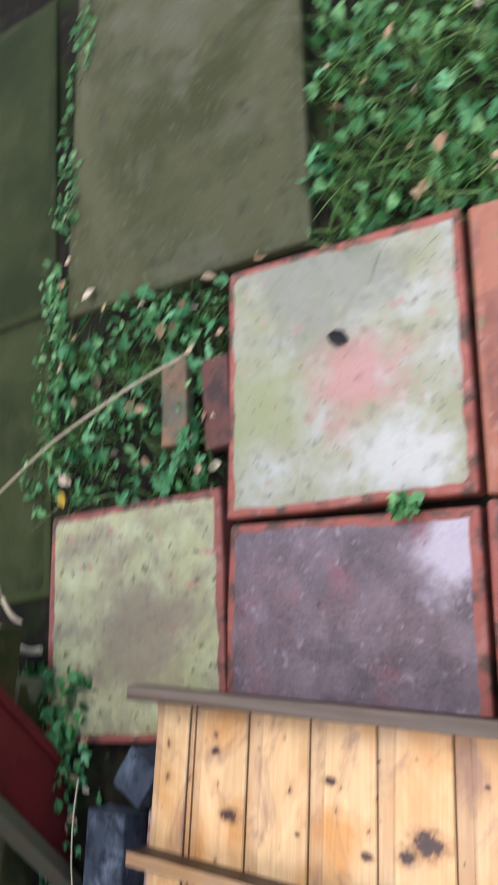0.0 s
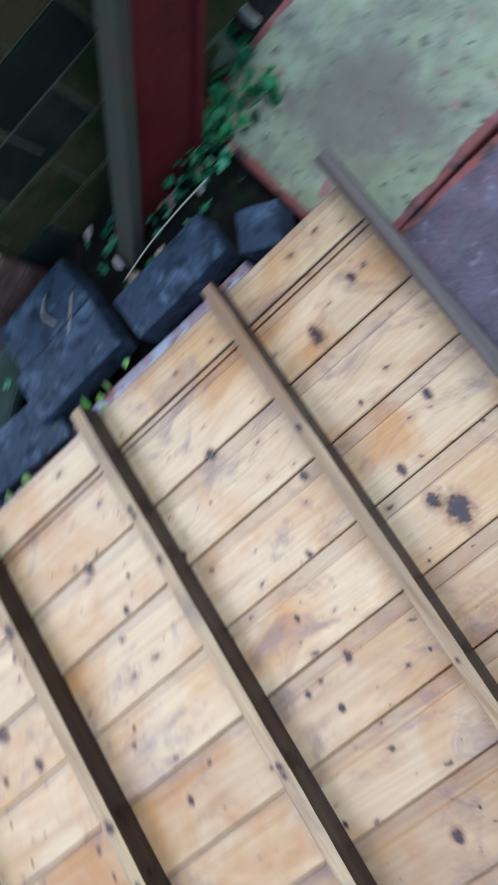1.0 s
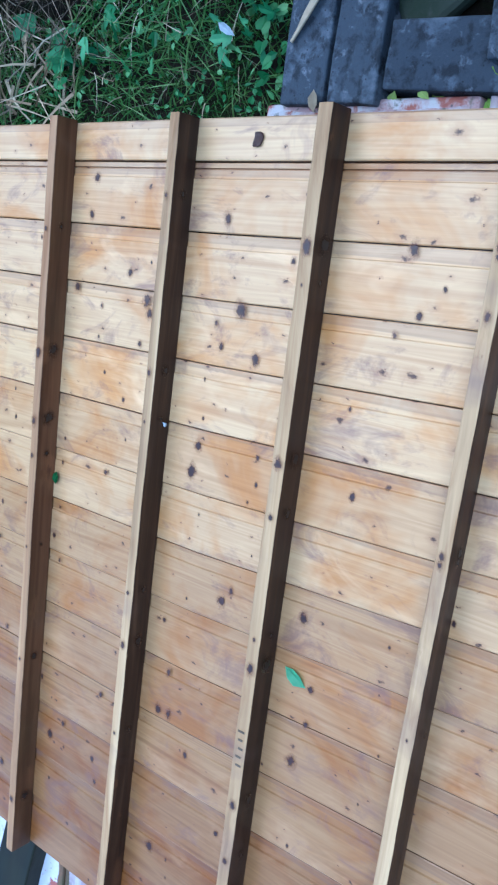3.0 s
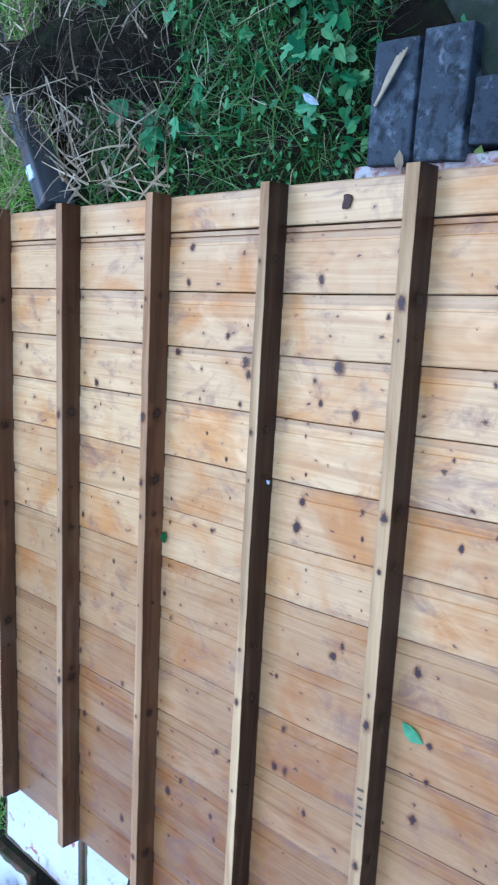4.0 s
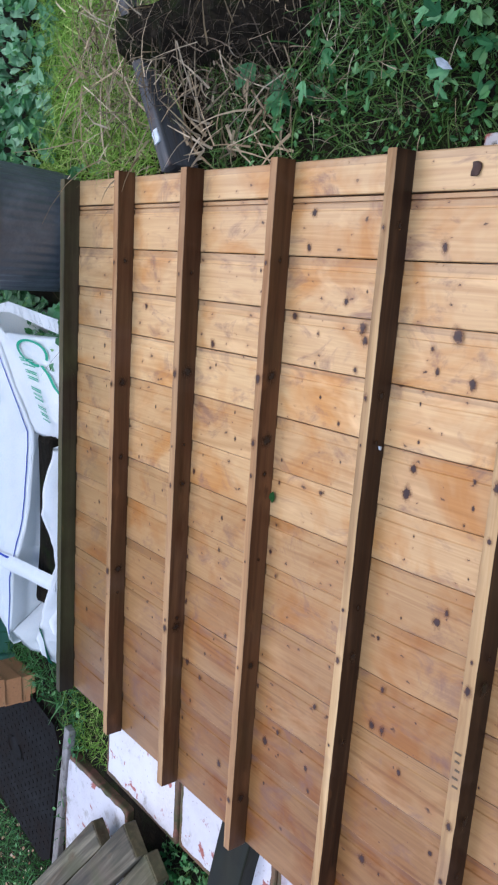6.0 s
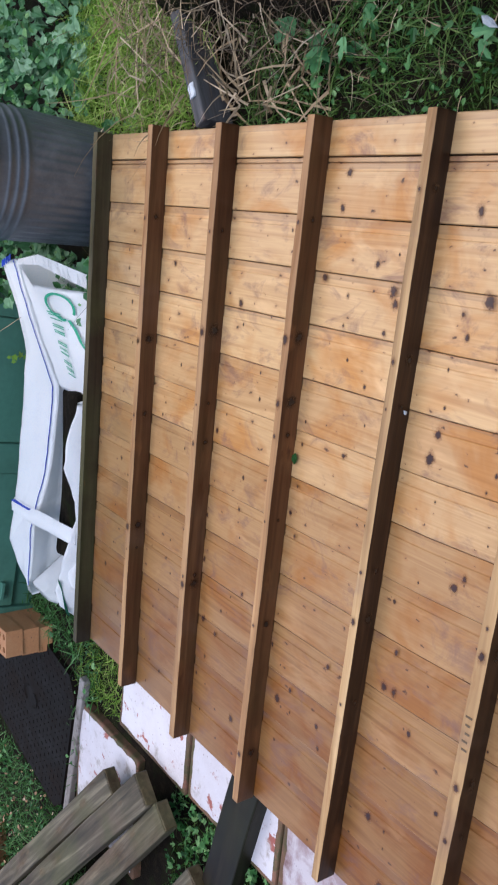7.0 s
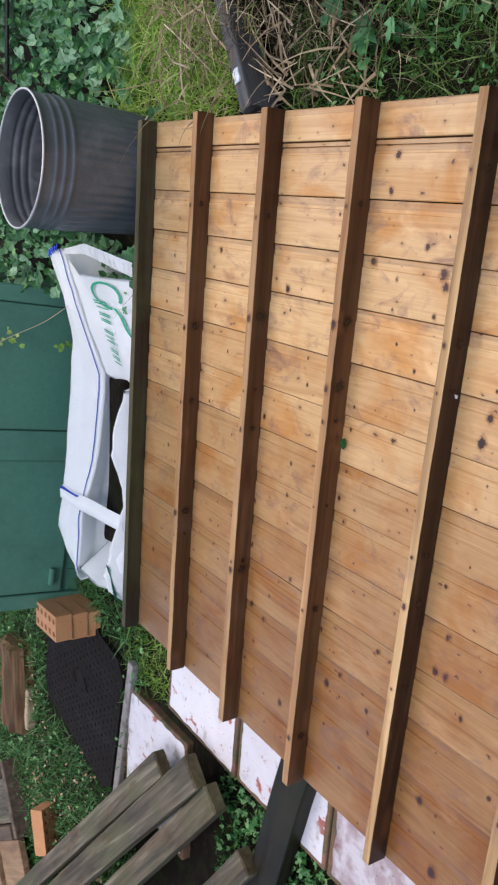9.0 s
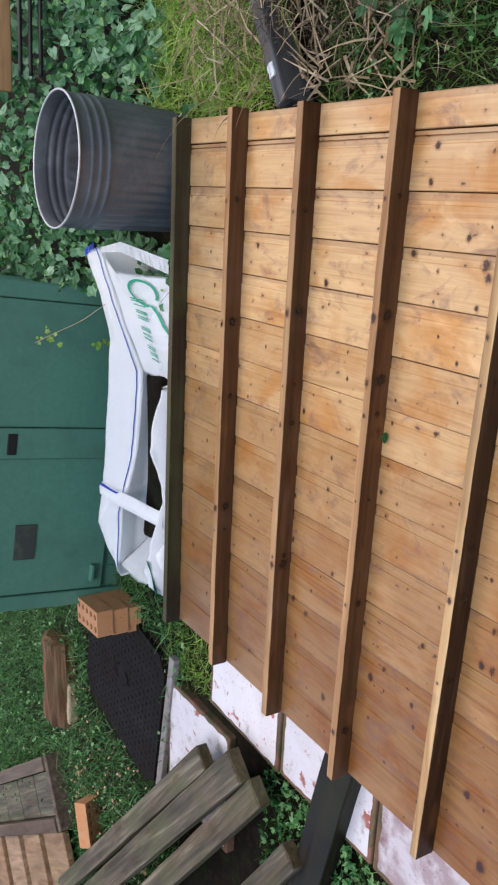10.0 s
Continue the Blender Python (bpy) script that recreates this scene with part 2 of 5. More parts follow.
    n.rough(n.ramp(warm, [(0.3, (0.3, 0.3, 0.3)), (0.7, (0.46, 0.46, 0.46))]))
    n.bump(n.mix(0.6, fine, figure), 0.3, 0.0009)
    return n.mat


def blend(a, b, f):
    return tuple(p + (q - p) * f for p, q in zip(a, b))


# pale boards along the outer edge to darker redder ones: brightness graded in colour
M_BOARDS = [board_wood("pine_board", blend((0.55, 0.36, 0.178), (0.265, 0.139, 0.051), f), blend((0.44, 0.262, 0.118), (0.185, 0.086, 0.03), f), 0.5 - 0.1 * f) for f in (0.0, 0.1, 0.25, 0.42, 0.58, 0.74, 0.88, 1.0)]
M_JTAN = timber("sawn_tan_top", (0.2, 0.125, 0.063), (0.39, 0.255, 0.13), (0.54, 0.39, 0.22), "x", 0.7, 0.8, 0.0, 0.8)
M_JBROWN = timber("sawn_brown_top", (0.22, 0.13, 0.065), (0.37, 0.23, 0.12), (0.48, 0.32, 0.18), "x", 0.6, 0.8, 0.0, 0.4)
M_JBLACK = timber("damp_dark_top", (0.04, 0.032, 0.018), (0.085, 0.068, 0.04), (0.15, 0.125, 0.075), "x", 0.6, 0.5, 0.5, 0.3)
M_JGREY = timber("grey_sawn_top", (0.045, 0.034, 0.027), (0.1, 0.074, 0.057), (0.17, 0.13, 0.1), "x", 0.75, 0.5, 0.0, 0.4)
# joist sides: brown wood darkened further, their shade put into the colour
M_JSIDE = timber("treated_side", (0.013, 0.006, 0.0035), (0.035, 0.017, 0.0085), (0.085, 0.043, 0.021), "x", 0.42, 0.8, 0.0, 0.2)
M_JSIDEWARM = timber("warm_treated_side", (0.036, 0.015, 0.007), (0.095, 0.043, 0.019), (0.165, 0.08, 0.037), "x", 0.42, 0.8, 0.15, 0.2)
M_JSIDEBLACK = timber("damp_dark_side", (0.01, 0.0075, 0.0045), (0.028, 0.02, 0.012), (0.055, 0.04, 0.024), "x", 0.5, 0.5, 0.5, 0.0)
M_GREY = timber("weathered_timber", (0.015, 0.013, 0.009), (0.105, 0.094, 0.073), (0.28, 0.255, 0.2), "x", 0.75, 0.5, 0.5, 0.4)
M_BLACKTIMBER = timber("dark_timber", (0.005, 0.0045, 0.004), (0.012, 0.01, 0.0085), (0.03, 0.025, 0.02), "x", 0.5, 0.4, 0.12, 0.0, 0.15)
M_BLUEGREY = timber("blue_grey_plank", (0.03, 0.031, 0.035), (0.066, 0.069, 0.077), (0.12, 0.125, 0.135), "x", 0.7, 0.4, 0.0, 0.2, 0.15)
M_ROTTEN = timber("rotten_bark", (0.03, 0.016, 0.009), (0.11, 0.062, 0.034), (0.24, 0.15, 0.085), "x", 0.8, 0.5, 0.35, 0.5)
M_DECK = timber("deck_plank", (0.15, 0.095, 0.055), (0.26, 0.17, 0.105), (0.38, 0.265, 0.17), "x", 0.7, 0.6, 0.2, 0.3)
M_SLAB_GREEN = stone("algae_slab", (0.05, 0.049, 0.022), [((0.033, 0.034, 0.011), 0.42, 0.62, 4.0), ((0.075, 0.07, 0.043), 0.48, 0.7, 7.0), ((0.032, 0.031, 0.016), 0.58, 0.7, 24.0), ((0.075, 0.073, 0.038), 0.58, 0.7, 60.0)], 0.7, 9.0, (0.025, 0.025, 0.012), 0.9, (), 0.1)
M_SLAB_PALE = stone("worn_pale_slab", (0.22, 0.205, 0.13), [((0.33, 0.32, 0.28), 0.38, 0.72, 14.0), ((0.21, 0.2, 0.1), 0.4, 0.72, 9.0), ((0.33, 0.17, 0.14), 0.6, 0.7, 34.0), ((0.13, 0.125, 0.09), 0.54, 0.72, 50.0)], 0.55, 9.0, (0.05, 0.05, 0.05), 0.9, [((0.36, 0.14, 0.12), (-0.03, 0.02), 0.11, 0.7), ((0.15, 0.145, 0.11), (0.02, -0.2), 0.2, 0.65), ((0.46, 0.44, 0.43), (-0.1, 0.17), 0.11, 0.5), ((0.2, 0.21, 0.08), (0.17, 0.05), 0.13, 0.6)])
# pale corner blob: the sky's glare on wet stone, painted as colour
M_SLAB_PURPLE = stone("wet_purple_slab", (0.085, 0.055, 0.058), [((0.15, 0.105, 0.112), 0.4, 0.7, 20.0), ((0.18, 0.055, 0.06), 0.54, 0.78, 9.0), ((0.045, 0.032, 0.034), 0.46, 0.74, 13.0), ((0.2, 0.15, 0.16), 0.6, 0.66, 60.0)], 0.36, 9.0, (0.03, 0.03, 0.03), 0.9, [((0.36, 0.31, 0.33), (-0.19, -0.17), 0.09, 0.8), ((0.03, 0.012, 0.016), (0.045, -0.083), 0.006, 1.0)])
M_SLAB_MOSS = stone("mossy_slab", (0.23, 0.215, 0.1), [((0.34, 0.335, 0.18), 0.4, 0.68, 16.0), ((0.15, 0.115, 0.075), 0.44, 0.7, 13.0), ((0.3, 0.13, 0.1), 0.62, 0.68, 30.0), ((0.1, 0.085, 0.04), 0.58, 0.66, 55.0)], 0.6, 9.0, (0.05, 0.05, 0.05), 0.9, [((0.16, 0.12, 0.075), (-0.03, 0.03), 0.15, 0.8)])
M_SLAB_WHITE = stone("paint_worn_slab", (0.56, 0.53, 0.55), [((0.68, 0.66, 0.69), 0.42, 0.6, 6.0), ((0.36, 0.12, 0.09), 0.6, 0.63, 14.0), ((0.4, 0.36, 0.33), 0.57, 0.7, 18.0)], 0.5, 9.0, (0.22, 0.13, 0.12))
M_SLAB_UNDER = stone("red_white_slab", (0.3, 0.2, 0.19), [((0.42, 0.4, 0.4), 0.46, 0.58, 16.0), ((0.24, 0.08, 0.055), 0.55, 0.62, 20.0), ((0.1, 0.09, 0.06), 0.56, 0.66, 40.0)], 0.65)
M_DIRTYEDGE = stone("dirty_slab_edge", (0.13, 0.075, 0.045), [((0.075, 0.07, 0.03), 0.44, 0.6, 12.0), ((0.22, 0.1, 0.07), 0.55, 0.66, 26.0)], 0.8)
M_KERB = stone("pale_kerb", (0.2, 0.18, 0.165), [((0.3, 0.28, 0.27), 0.46, 0.6, 14.0), ((0.09, 0.08, 0.06), 0.54, 0.66, 24.0)], 0.75)
M_SLABEDGE = stone("red_slab_edge", (0.2, 0.055, 0.036), [((0.07, 0.035, 0.022), 0.5, 0.6, 20.0), ((0.26, 0.1, 0.075), 0.54, 0.66, 30.0)], 0.7)
M_REDSLAB = stone("plain_red_slab", (0.24, 0.085, 0.045), [((0.16, 0.055, 0.035), 0.48, 0.62, 8.0), ((0.3, 0.14, 0.09), 0.55, 0.66, 22.0), ((0.15, 0.12, 0.05), 0.6, 0.7, 14.0)], 0.6)
M_BLUEBRICK = stone("blue_brick", (0.036, 0.043, 0.055), [((0.11, 0.125, 0.15), 0.53, 0.66, 14.0), ((0.018, 0.021, 0.027), 0.5, 0.62, 40.0), ((0.13, 0.14, 0.16), 0.6, 0.7, 40.0)], 0.7, 14.0, (0.01, 0.01, 0.012), 0.9, (), 0.15)
M_REDBRICK = stone("red_brick", (0.085, 0.03, 0.02), [((0.04, 0.019, 0.015), 0.48, 0.62, 16.0), ((0.13, 0.055, 0.04), 0.58, 0.7, 24.0)], 0.8)
M_PIERBRICK = stone("pier_brick", (0.175, 0.085, 0.052), [((0.1, 0.056, 0.034), 0.42, 0.64, 12.0), ((0.24, 0.14, 0.095), 0.56, 0.7, 30.0)], 0.85, 9.0, (0.05, 0.025, 0.02), 0.8, (), 0.12)
M_WHITEBRICK = stone("paint_spattered_brick", (0.15, 0.06, 0.042), [((0.55, 0.58, 0.58), 0.37, 0.47, 26.0), ((0.4, 0.42, 0.42), 0.56, 0.64, 60.0)], 0.8)
# darker copy of the algae slab, with the wall's shade in its colour
M_SLAB_DARK = stone("dark_algae_slab", (0.022, 0.027, 0.007), [((0.014, 0.019, 0.004), 0.42, 0.62, 4.0), ((0.034, 0.037, 0.013), 0.5, 0.7, 7.0), ((0.018, 0.02, 0.008), 0.58, 0.7, 24.0)], 0.75, 9.0, (0.012, 0.013, 0.007), 0.8, (), 0.08)
M_GREYBRICK = stone("grey_brick", (0.06, 0.058, 0.055), [((0.09, 0.085, 0.08), 0.5, 0.66, 18.0)], 0.85)
M_MOSSBLOCK = stone("mossy_block", (0.065, 0.048, 0.018), [((0.033, 0.038, 0.012), 0.46, 0.6, 7.0), ((0.09, 0.066, 0.026), 0.55, 0.68, 16.0)], 0.9, 9.0, (0.012, 0.012, 0.008), 0.8, (), 0.06)
M_DARKBLOCK = stone("dark_block", (0.018, 0.019, 0.012), [((0.034, 0.034, 0.02), 0.46, 0.66, 12.0)], 0.8, 9.0, (0.008, 0.008, 0.008), 0.8, (), 0.06)
M_MORTAR = stone("old_mortar", (0.11, 0.1, 0.055), [((0.04, 0.04, 0.02), 0.5, 0.64, 9.0)], 0.95, 12.0, (0.02, 0.02, 0.015), 0.8, (), 0.05)
M_BUFF = stone("buff_brick", (0.42, 0.2, 0.09), [((0.5, 0.27, 0.13), 0.5, 0.7, 10.0)], 0.8)
M_MOSSBRICK = stone("mossy_brick", (0.14, 0.085, 0.045), [((0.08, 0.08, 0.05), 0.45, 0.6, 14.0), ((0.22, 0.11, 0.045), 0.55, 0.66, 12.0)], 0.8)
M_SLAB_PINK = stone("pink_worn_slab", (0.26, 0.2, 0.21), [((0.45, 0.42, 0.45), 0.46, 0.6, 12.0), ((0.16, 0.09, 0.09), 0.54, 0.66, 9.0)], 0.5)
M_TERRA = stone("terracotta", (0.2, 0.06, 0.035), [((0.2, 0.08, 0.055), 0.5, 0.75, 9.0)], 0.75)
M_CONCRETE = stone("damp_concrete", (0.03, 0.036, 0.027), [((0.017, 0.026, 0.014), 0.42, 0.64, 9.0), ((0.055, 0.058, 0.048), 0.54, 0.72, 20.0)], 0.8, 9.0, (0.01, 0.01, 0.01), 0.4, (), 0.1)
M_SOIL = stone("damp_soil", (0.008, 0.0065, 0.0045), [((0.018, 0.014, 0.009), 0.5, 0.64, 30.0), ((0.012, 0.018, 0.005), 0.5, 0.66, 9.0)], 0.95, 12.0, (0.004, 0.004, 0.004), 1.0, (), 0.06)
M_IRON = painted("cast_iron", (0.0065, 0.0048, 0.004), 0.6, (0.018, 0.011, 0.008), 0.6, 0.0, 6.0, 0.06)
M_GALV = painted("galvanised_steel", (0.13, 0.143, 0.165), 0.42, (0.23, 0.24, 0.26), 0.8, 0.6, 9.0)
M_GALVIN = painted("dull_zinc", (0.13, 0.132, 0.14), 0.5, (0.26, 0.26, 0.27), 0.8, 0.45, 11.0)
M_RIM = painted("bright_zinc", (0.45, 0.45, 0.46), 0.4, (0.3, 0.3, 0.31), 0.6, 0.4, 20.0)
M_GREENPAINT = painted("green_paint", (0.065, 0.178, 0.13), 0.4, (0.036, 0.1, 0.07), 0.6, 0.0, 3.0, 0.5)
M_REDPAINT = painted("red_paint", (0.12, 0.013, 0.012), 0.4, (0.022, 0.005, 0.006), 0.6, 0.0, 6.0, 0.15)
M_BAG = painted("woven_white", (0.93, 0.94, 0.95), 0.6, (0.88, 0.9, 0.93), 0.4, 0.0, 14.0)
M_BLUE = painted("blue_thread", (0.03, 0.07, 0.5), 0.6, (0.05, 0.1, 0.5), 0.2)
M_GREENPRINT = painted("green_print", (0.03, 0.28, 0.16), 0.6, (0.1, 0.4, 0.25), 0.2)
M_DARK = painted("black_plastic", (0.012, 0.012, 0.012), 0.4, (0.03, 0.03, 0.03), 0.2)
M_BARKINK = painted("ink", (0.1, 0.07, 0.045), 0.7, (0.09, 0.06, 0.04), 0.5)
M_RUST = painted("rusty_plate", (0.035, 0.042, 0.035), 0.7, (0.1, 0.11, 0.09), 0.7, 0.0, 16.0)
M_KNOT = painted("bark", (0.045, 0.022, 0.016), 0.5, (0.1, 0.045, 0.02), 0.5, 0.0, 60.0)


def knot_material(name, flatten, centre, dark=1.0):
    """A dark ragged knot that thins out into the board around it."""
    n = Nodes(name, 0.45)
    away = n.add("VectorMath")
    away.operation = "DISTANCE"
    away.inputs[1].default_value = centre
    gen = n.add("TexCoord").outputs["Generated"]
    flat = n.add("VectorMath")
    flat.operation = "MULTIPLY"
    flat.inputs[1].default_value = flatten
    n.link(gen, flat.inputs[0])
    n.link(flat.outputs[0], away.inputs[0])
    d = n.math("ADD", n.math("MULTIPLY", away.outputs["Value"], 2.0), n.math("MULTIPLY", n.math("ADD", n.noise(n.coords((1, 1, 1), 5.0), 70.0, 5.0, 0.7), -0.5), 1.35))
    n.color(n.ramp(d, [(p, tuple(x * dark for x in c)) for p, c in ((0.1, (0.024, 0.01, 0.009)), (0.36, (0.055, 0.02, 0.014)), (0.5, (0.17, 0.062, 0.03)), (0.7, (0.26, 0.11, 0.045)))]))
    fade = n.ramp(d, [(0.1, (0.95, 0.95, 0.95)), (0.36, (0.85, 0.85, 0.85)), (0.47, (0.4, 0.4, 0.4)), (0.62, (0.2, 0.2, 0.2)), (0.88, G0)])
    n.link(fade, n.bsdf.inputs["Alpha"])
    return n.mat


M_RAGGED = knot_material("ragged_knot", (1, 1, 0), (0.5, 0.5, 0))
# side knots darkened to go with the shade in the joist sides' colour
M_SIDEKNOT = knot_material("side_knot", (1, 0, 1), (0.5, 0, 0.5), 0.2)
M_LEAF = leafy("weed_leaf", (0.025, 0.1, 0.025), (0.08, 0.24, 0.065), (0.25, 0.45, 0.17))
M_LEAFBLUE = leafy("broad_leaf", (0.03, 0.12, 0.04), (0.075, 0.24, 0.08), (0.18, 0.4, 0.17))
M_GRASS = leafy("grass", (0.04, 0.105, 0.018), (0.09, 0.2, 0.036), (0.24, 0.34, 0.1))
M_LAWN = leafy("rough_lawn", (0.035, 0.12, 0.03), (0.085, 0.22, 0.055), (0.17, 0.33, 0.12))
M_LUSH = leafy("bright_grass", (0.16, 0.32, 0.04), (0.3, 0.5, 0.07), (0.55, 0.62, 0.2))
M_STRAW = leafy("dry_grass", (0.25, 0.17, 0.09), (0.48, 0.37, 0.23), (0.7, 0.58, 0.42), 0.6, 0.15)
M_BROWNSTRAW = leafy("brown_grass", (0.04, 0.028, 0.017), (0.12, 0.085, 0.052), (0.3, 0.22, 0.14), 0.6, 0.1)
M_IVY = leafy("ivy_leaf", (0.06, 0.17, 0.07), (0.14, 0.32, 0.15), (0.34, 0.54, 0.34))
M_DEADSTEM = leafy("brown_stem", (0.06, 0.04, 0.025), (0.13, 0.085, 0.05), (0.22, 0.15, 0.09), 0.6, 0.1)
M_DEAD = leafy("dead_leaf", (0.25, 0.13, 0.06), (0.45, 0.3, 0.18), (0.6, 0.48, 0.36), 0.6, 0.1)
M_SEAGREEN = leafy("fresh_leaf", (0.25, 0.55, 0.28), (0.28, 0.58, 0.32), (0.3, 0.6, 0.35))
M_STICK = leafy("pale_stick", (0.35, 0.27, 0.16), (0.45, 0.36, 0.24), (0.6, 0.52, 0.4), 0.6, 0.0)
M_FEATHER = leafy("feather", (0.6, 0.65, 0.7), (0.7, 0.75, 0.8), (0.8, 0.82, 0.85), 0.6, 0.2)
M_YELLOW = leafy("yellow_petal", (0.6, 0.4, 0.03), (0.7, 0.5, 0.05), (0.75, 0.55, 0.1))

# ---- ground ----
ZG = -0.125


def ground_z(x, y):
    z = ZG + 0.012 * noise.noise(Vector((x * 3, y * 3, 0))) + 0.02 * noise.noise(Vector((x * 0.8, y * 0.8, 4)))
    pit = math.exp(-(((x - 0.1) / 0.11) ** 4) - ((y - 1.75) / 0.1) ** 4)
    return min(z, ZG + 0.02) - 0.22 * pit - 0.03 * (x < 0.2 and y < 2.6 and x > -2.6)


def build_ground():
    xs = [-60, -20, -9] + [-6 + 0.12 * i for i in range(39)] + [-1.3 + 0.05 * i for i in range(54)] + [1.5 + 0.25 * i for i in range(13)] + [9, 20, 60]
    ys = [-60, -20, -8] + [-5 + 0.3 * i for i in range(11)] + [-1.9 + 0.06 * i for i in range(50)] + [1.1 + 0.04 * i for i in range(40)] + [2.75 + 0.13 * i for i in range(36)] + [9, 20, 60]
    bm = bmesh.new()
    grid = [[bm.verts.new((x, y, ground_z(x, y))) for x in xs] for y in ys]
    for j in range(len(ys) - 1):
        for i in range(len(xs) - 1):
            bm.faces.new((grid[j][i], grid[j][i + 1], grid[j + 1][i + 1], grid[j + 1][i])).smooth = True
    single("ground", bm, M_SOIL, "dark damp garden soil with moss and litter", "ground", kind="structure")


build_ground()

# ---- the timber panel: boards below, nine joists on top ----
SEAMS = [0.004, -0.0685, -0.187, -0.3, -0.414, -0.532, -0.65, -0.76, -0.876, -0.997, -1.119, -1.239, -1.36, -1.478, -1.602]
# each joist's near top edge at its two ends
JOIST_Y = [(2.434, 2.412), (2.117, 2.096), (1.799, 1.792), (1.47, 1.487), (1.145, 1.18), (0.836, 0.874), (0.531, 0.581), (0.238, 0.286), (-0.01, -0.009)]
JOIST_W = (0.026, 0.024, 0.026, 0.023, 0.0225, 0.026, 0.023, 0.021, 0.023)
Y_END = 2.452


def joist_y(i, x):
    a, b = JOIST_Y[i]
    return a + (b - a) * x / -1.6


def fan(x, y):
    """The boards close up a little towards the near end."""
    return x * (1 - 0.0525 * max(0.0, 1.05 - y) * min(1.0, (1.602 + x) / 0.9))


def board_profile(a, b, drop, ledge, bead=False):
    """A board's outline across the grain: flat face, rounded lower edge and a low rebate along the upper edge."""
    z0, zt = -0.069 + drop, -0.05 + drop
    zl = zt - 0.0028
    if not ledge:
        return [(b, z0), (a, z0), (a, zt - 0.003), (a - 0.003, zt), (b + 0.002, zt), (b, zt - 0.002)]
    if bead:
        return [(b, z0), (a, z0), (a, zl - 0.001), (a - 0.001, zl), (a - 0.0085, zl), (a - 0.0095, zl - 0.007), (a - 0.0115, zl - 0.007), (a - 0.0125, zl), (a - 0.0255, zl), (a - 0.0275, zt), (b + 0.002, zt), (b, zt - 0.002)]
    return [(b, z0), (a, z0), (a, zl - 0.001), (a - 0.0015, zl), (a - 0.0235, zl), (a - 0.0255, zt), (b + 0.002, zt), (b, zt - 0.002)]


def build_panel():
    panel = empty("timber_floor_panel", "large pine floor panel of tongued boards with nine joists, lying upside down", "wooden panel")
    rng = random.Random(5)
    for k, (a, b) in enumerate(zip(SEAMS, SEAMS[1:])):
        bm = bmesh.new()
        drop = rng.uniform(-0.001, 0.001)
        outline = board_profile(a - (0.0016 if k == 1 else 0.001), b + (0.0016 if k == 0 else 0.001), drop, k > 0, k == 1)
        y0 = -0.003 + rng.uniform(-0.003, 0.003)
        cuts = [y0 + (Y_END - y0) * c / 30 for c in range(31)]
        rings = []
        for y in cuts:
            sway = 0.0007 * noise.noise(Vector((k * 7.7, y * 2.2, 0)))
            rings.append([bm.verts.new((fan(x, y) + sway, y, z + 0.0006 * noise.noise(Vector((k * 3.3, y * 3.1, 5))))) for x, z in outline])
        n = len(outline)
        for lo, hi in zip(rings, rings[1:]):
            for c in range(n):
                bm.faces.new((lo[c], lo[(c + 1) % n], hi[(c + 1) % n], hi[c]))
        bm.faces.new(rings[0][::-1])
        bm.faces.new(rings[-1])
        bmesh.ops.recalc_face_normals(bm, faces=bm.faces[:])
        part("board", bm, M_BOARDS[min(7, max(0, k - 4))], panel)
    for i in range(len(JOIST_Y)):
        bm = bmesh.new()
        x1 = 0.006 + rng.uniform(-0.004, 0.006)
        if i == 8:
            x1 = 0.03
        add_box(bm, -1.606 + rng.uniform(-0.004, 0.004), x1, 0, JOIST_W[i], -0.0495, 0.001, 0.002)
        bmesh.ops.subdivide_edges(bm, edges=[e for e in bm.edges if abs(e.verts[0].co.x - e.verts[1].co.x) > 1], cuts=60)
        for v in bm.verts:
            v.co.y += joist_y(i, v.co.x) + 0.0022 * noise.noise(Vector((v.co.x * 1.5, i * 3.1, 0)))
            if v.co.z > -0.02:
                rag = noise.noise(Vector((v.co.x * 31, i * 2.3, v.co.y * 60)))
                v.co.z += 0.0015 * noise.noise(Vector((v.co.x * 7, i * 2.3, v.co.y * 20)))
                v.co.y += 0.0011 * rag
        bm.normal_update()
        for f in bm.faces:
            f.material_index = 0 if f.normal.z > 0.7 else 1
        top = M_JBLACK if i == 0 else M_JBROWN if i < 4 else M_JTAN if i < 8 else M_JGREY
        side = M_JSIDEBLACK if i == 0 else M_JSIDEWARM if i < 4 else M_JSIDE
        part("joist", bm, [top, side], panel, "sawn joist with darker sides")
    return panel


panel = build_panel()

# ---- paving ----


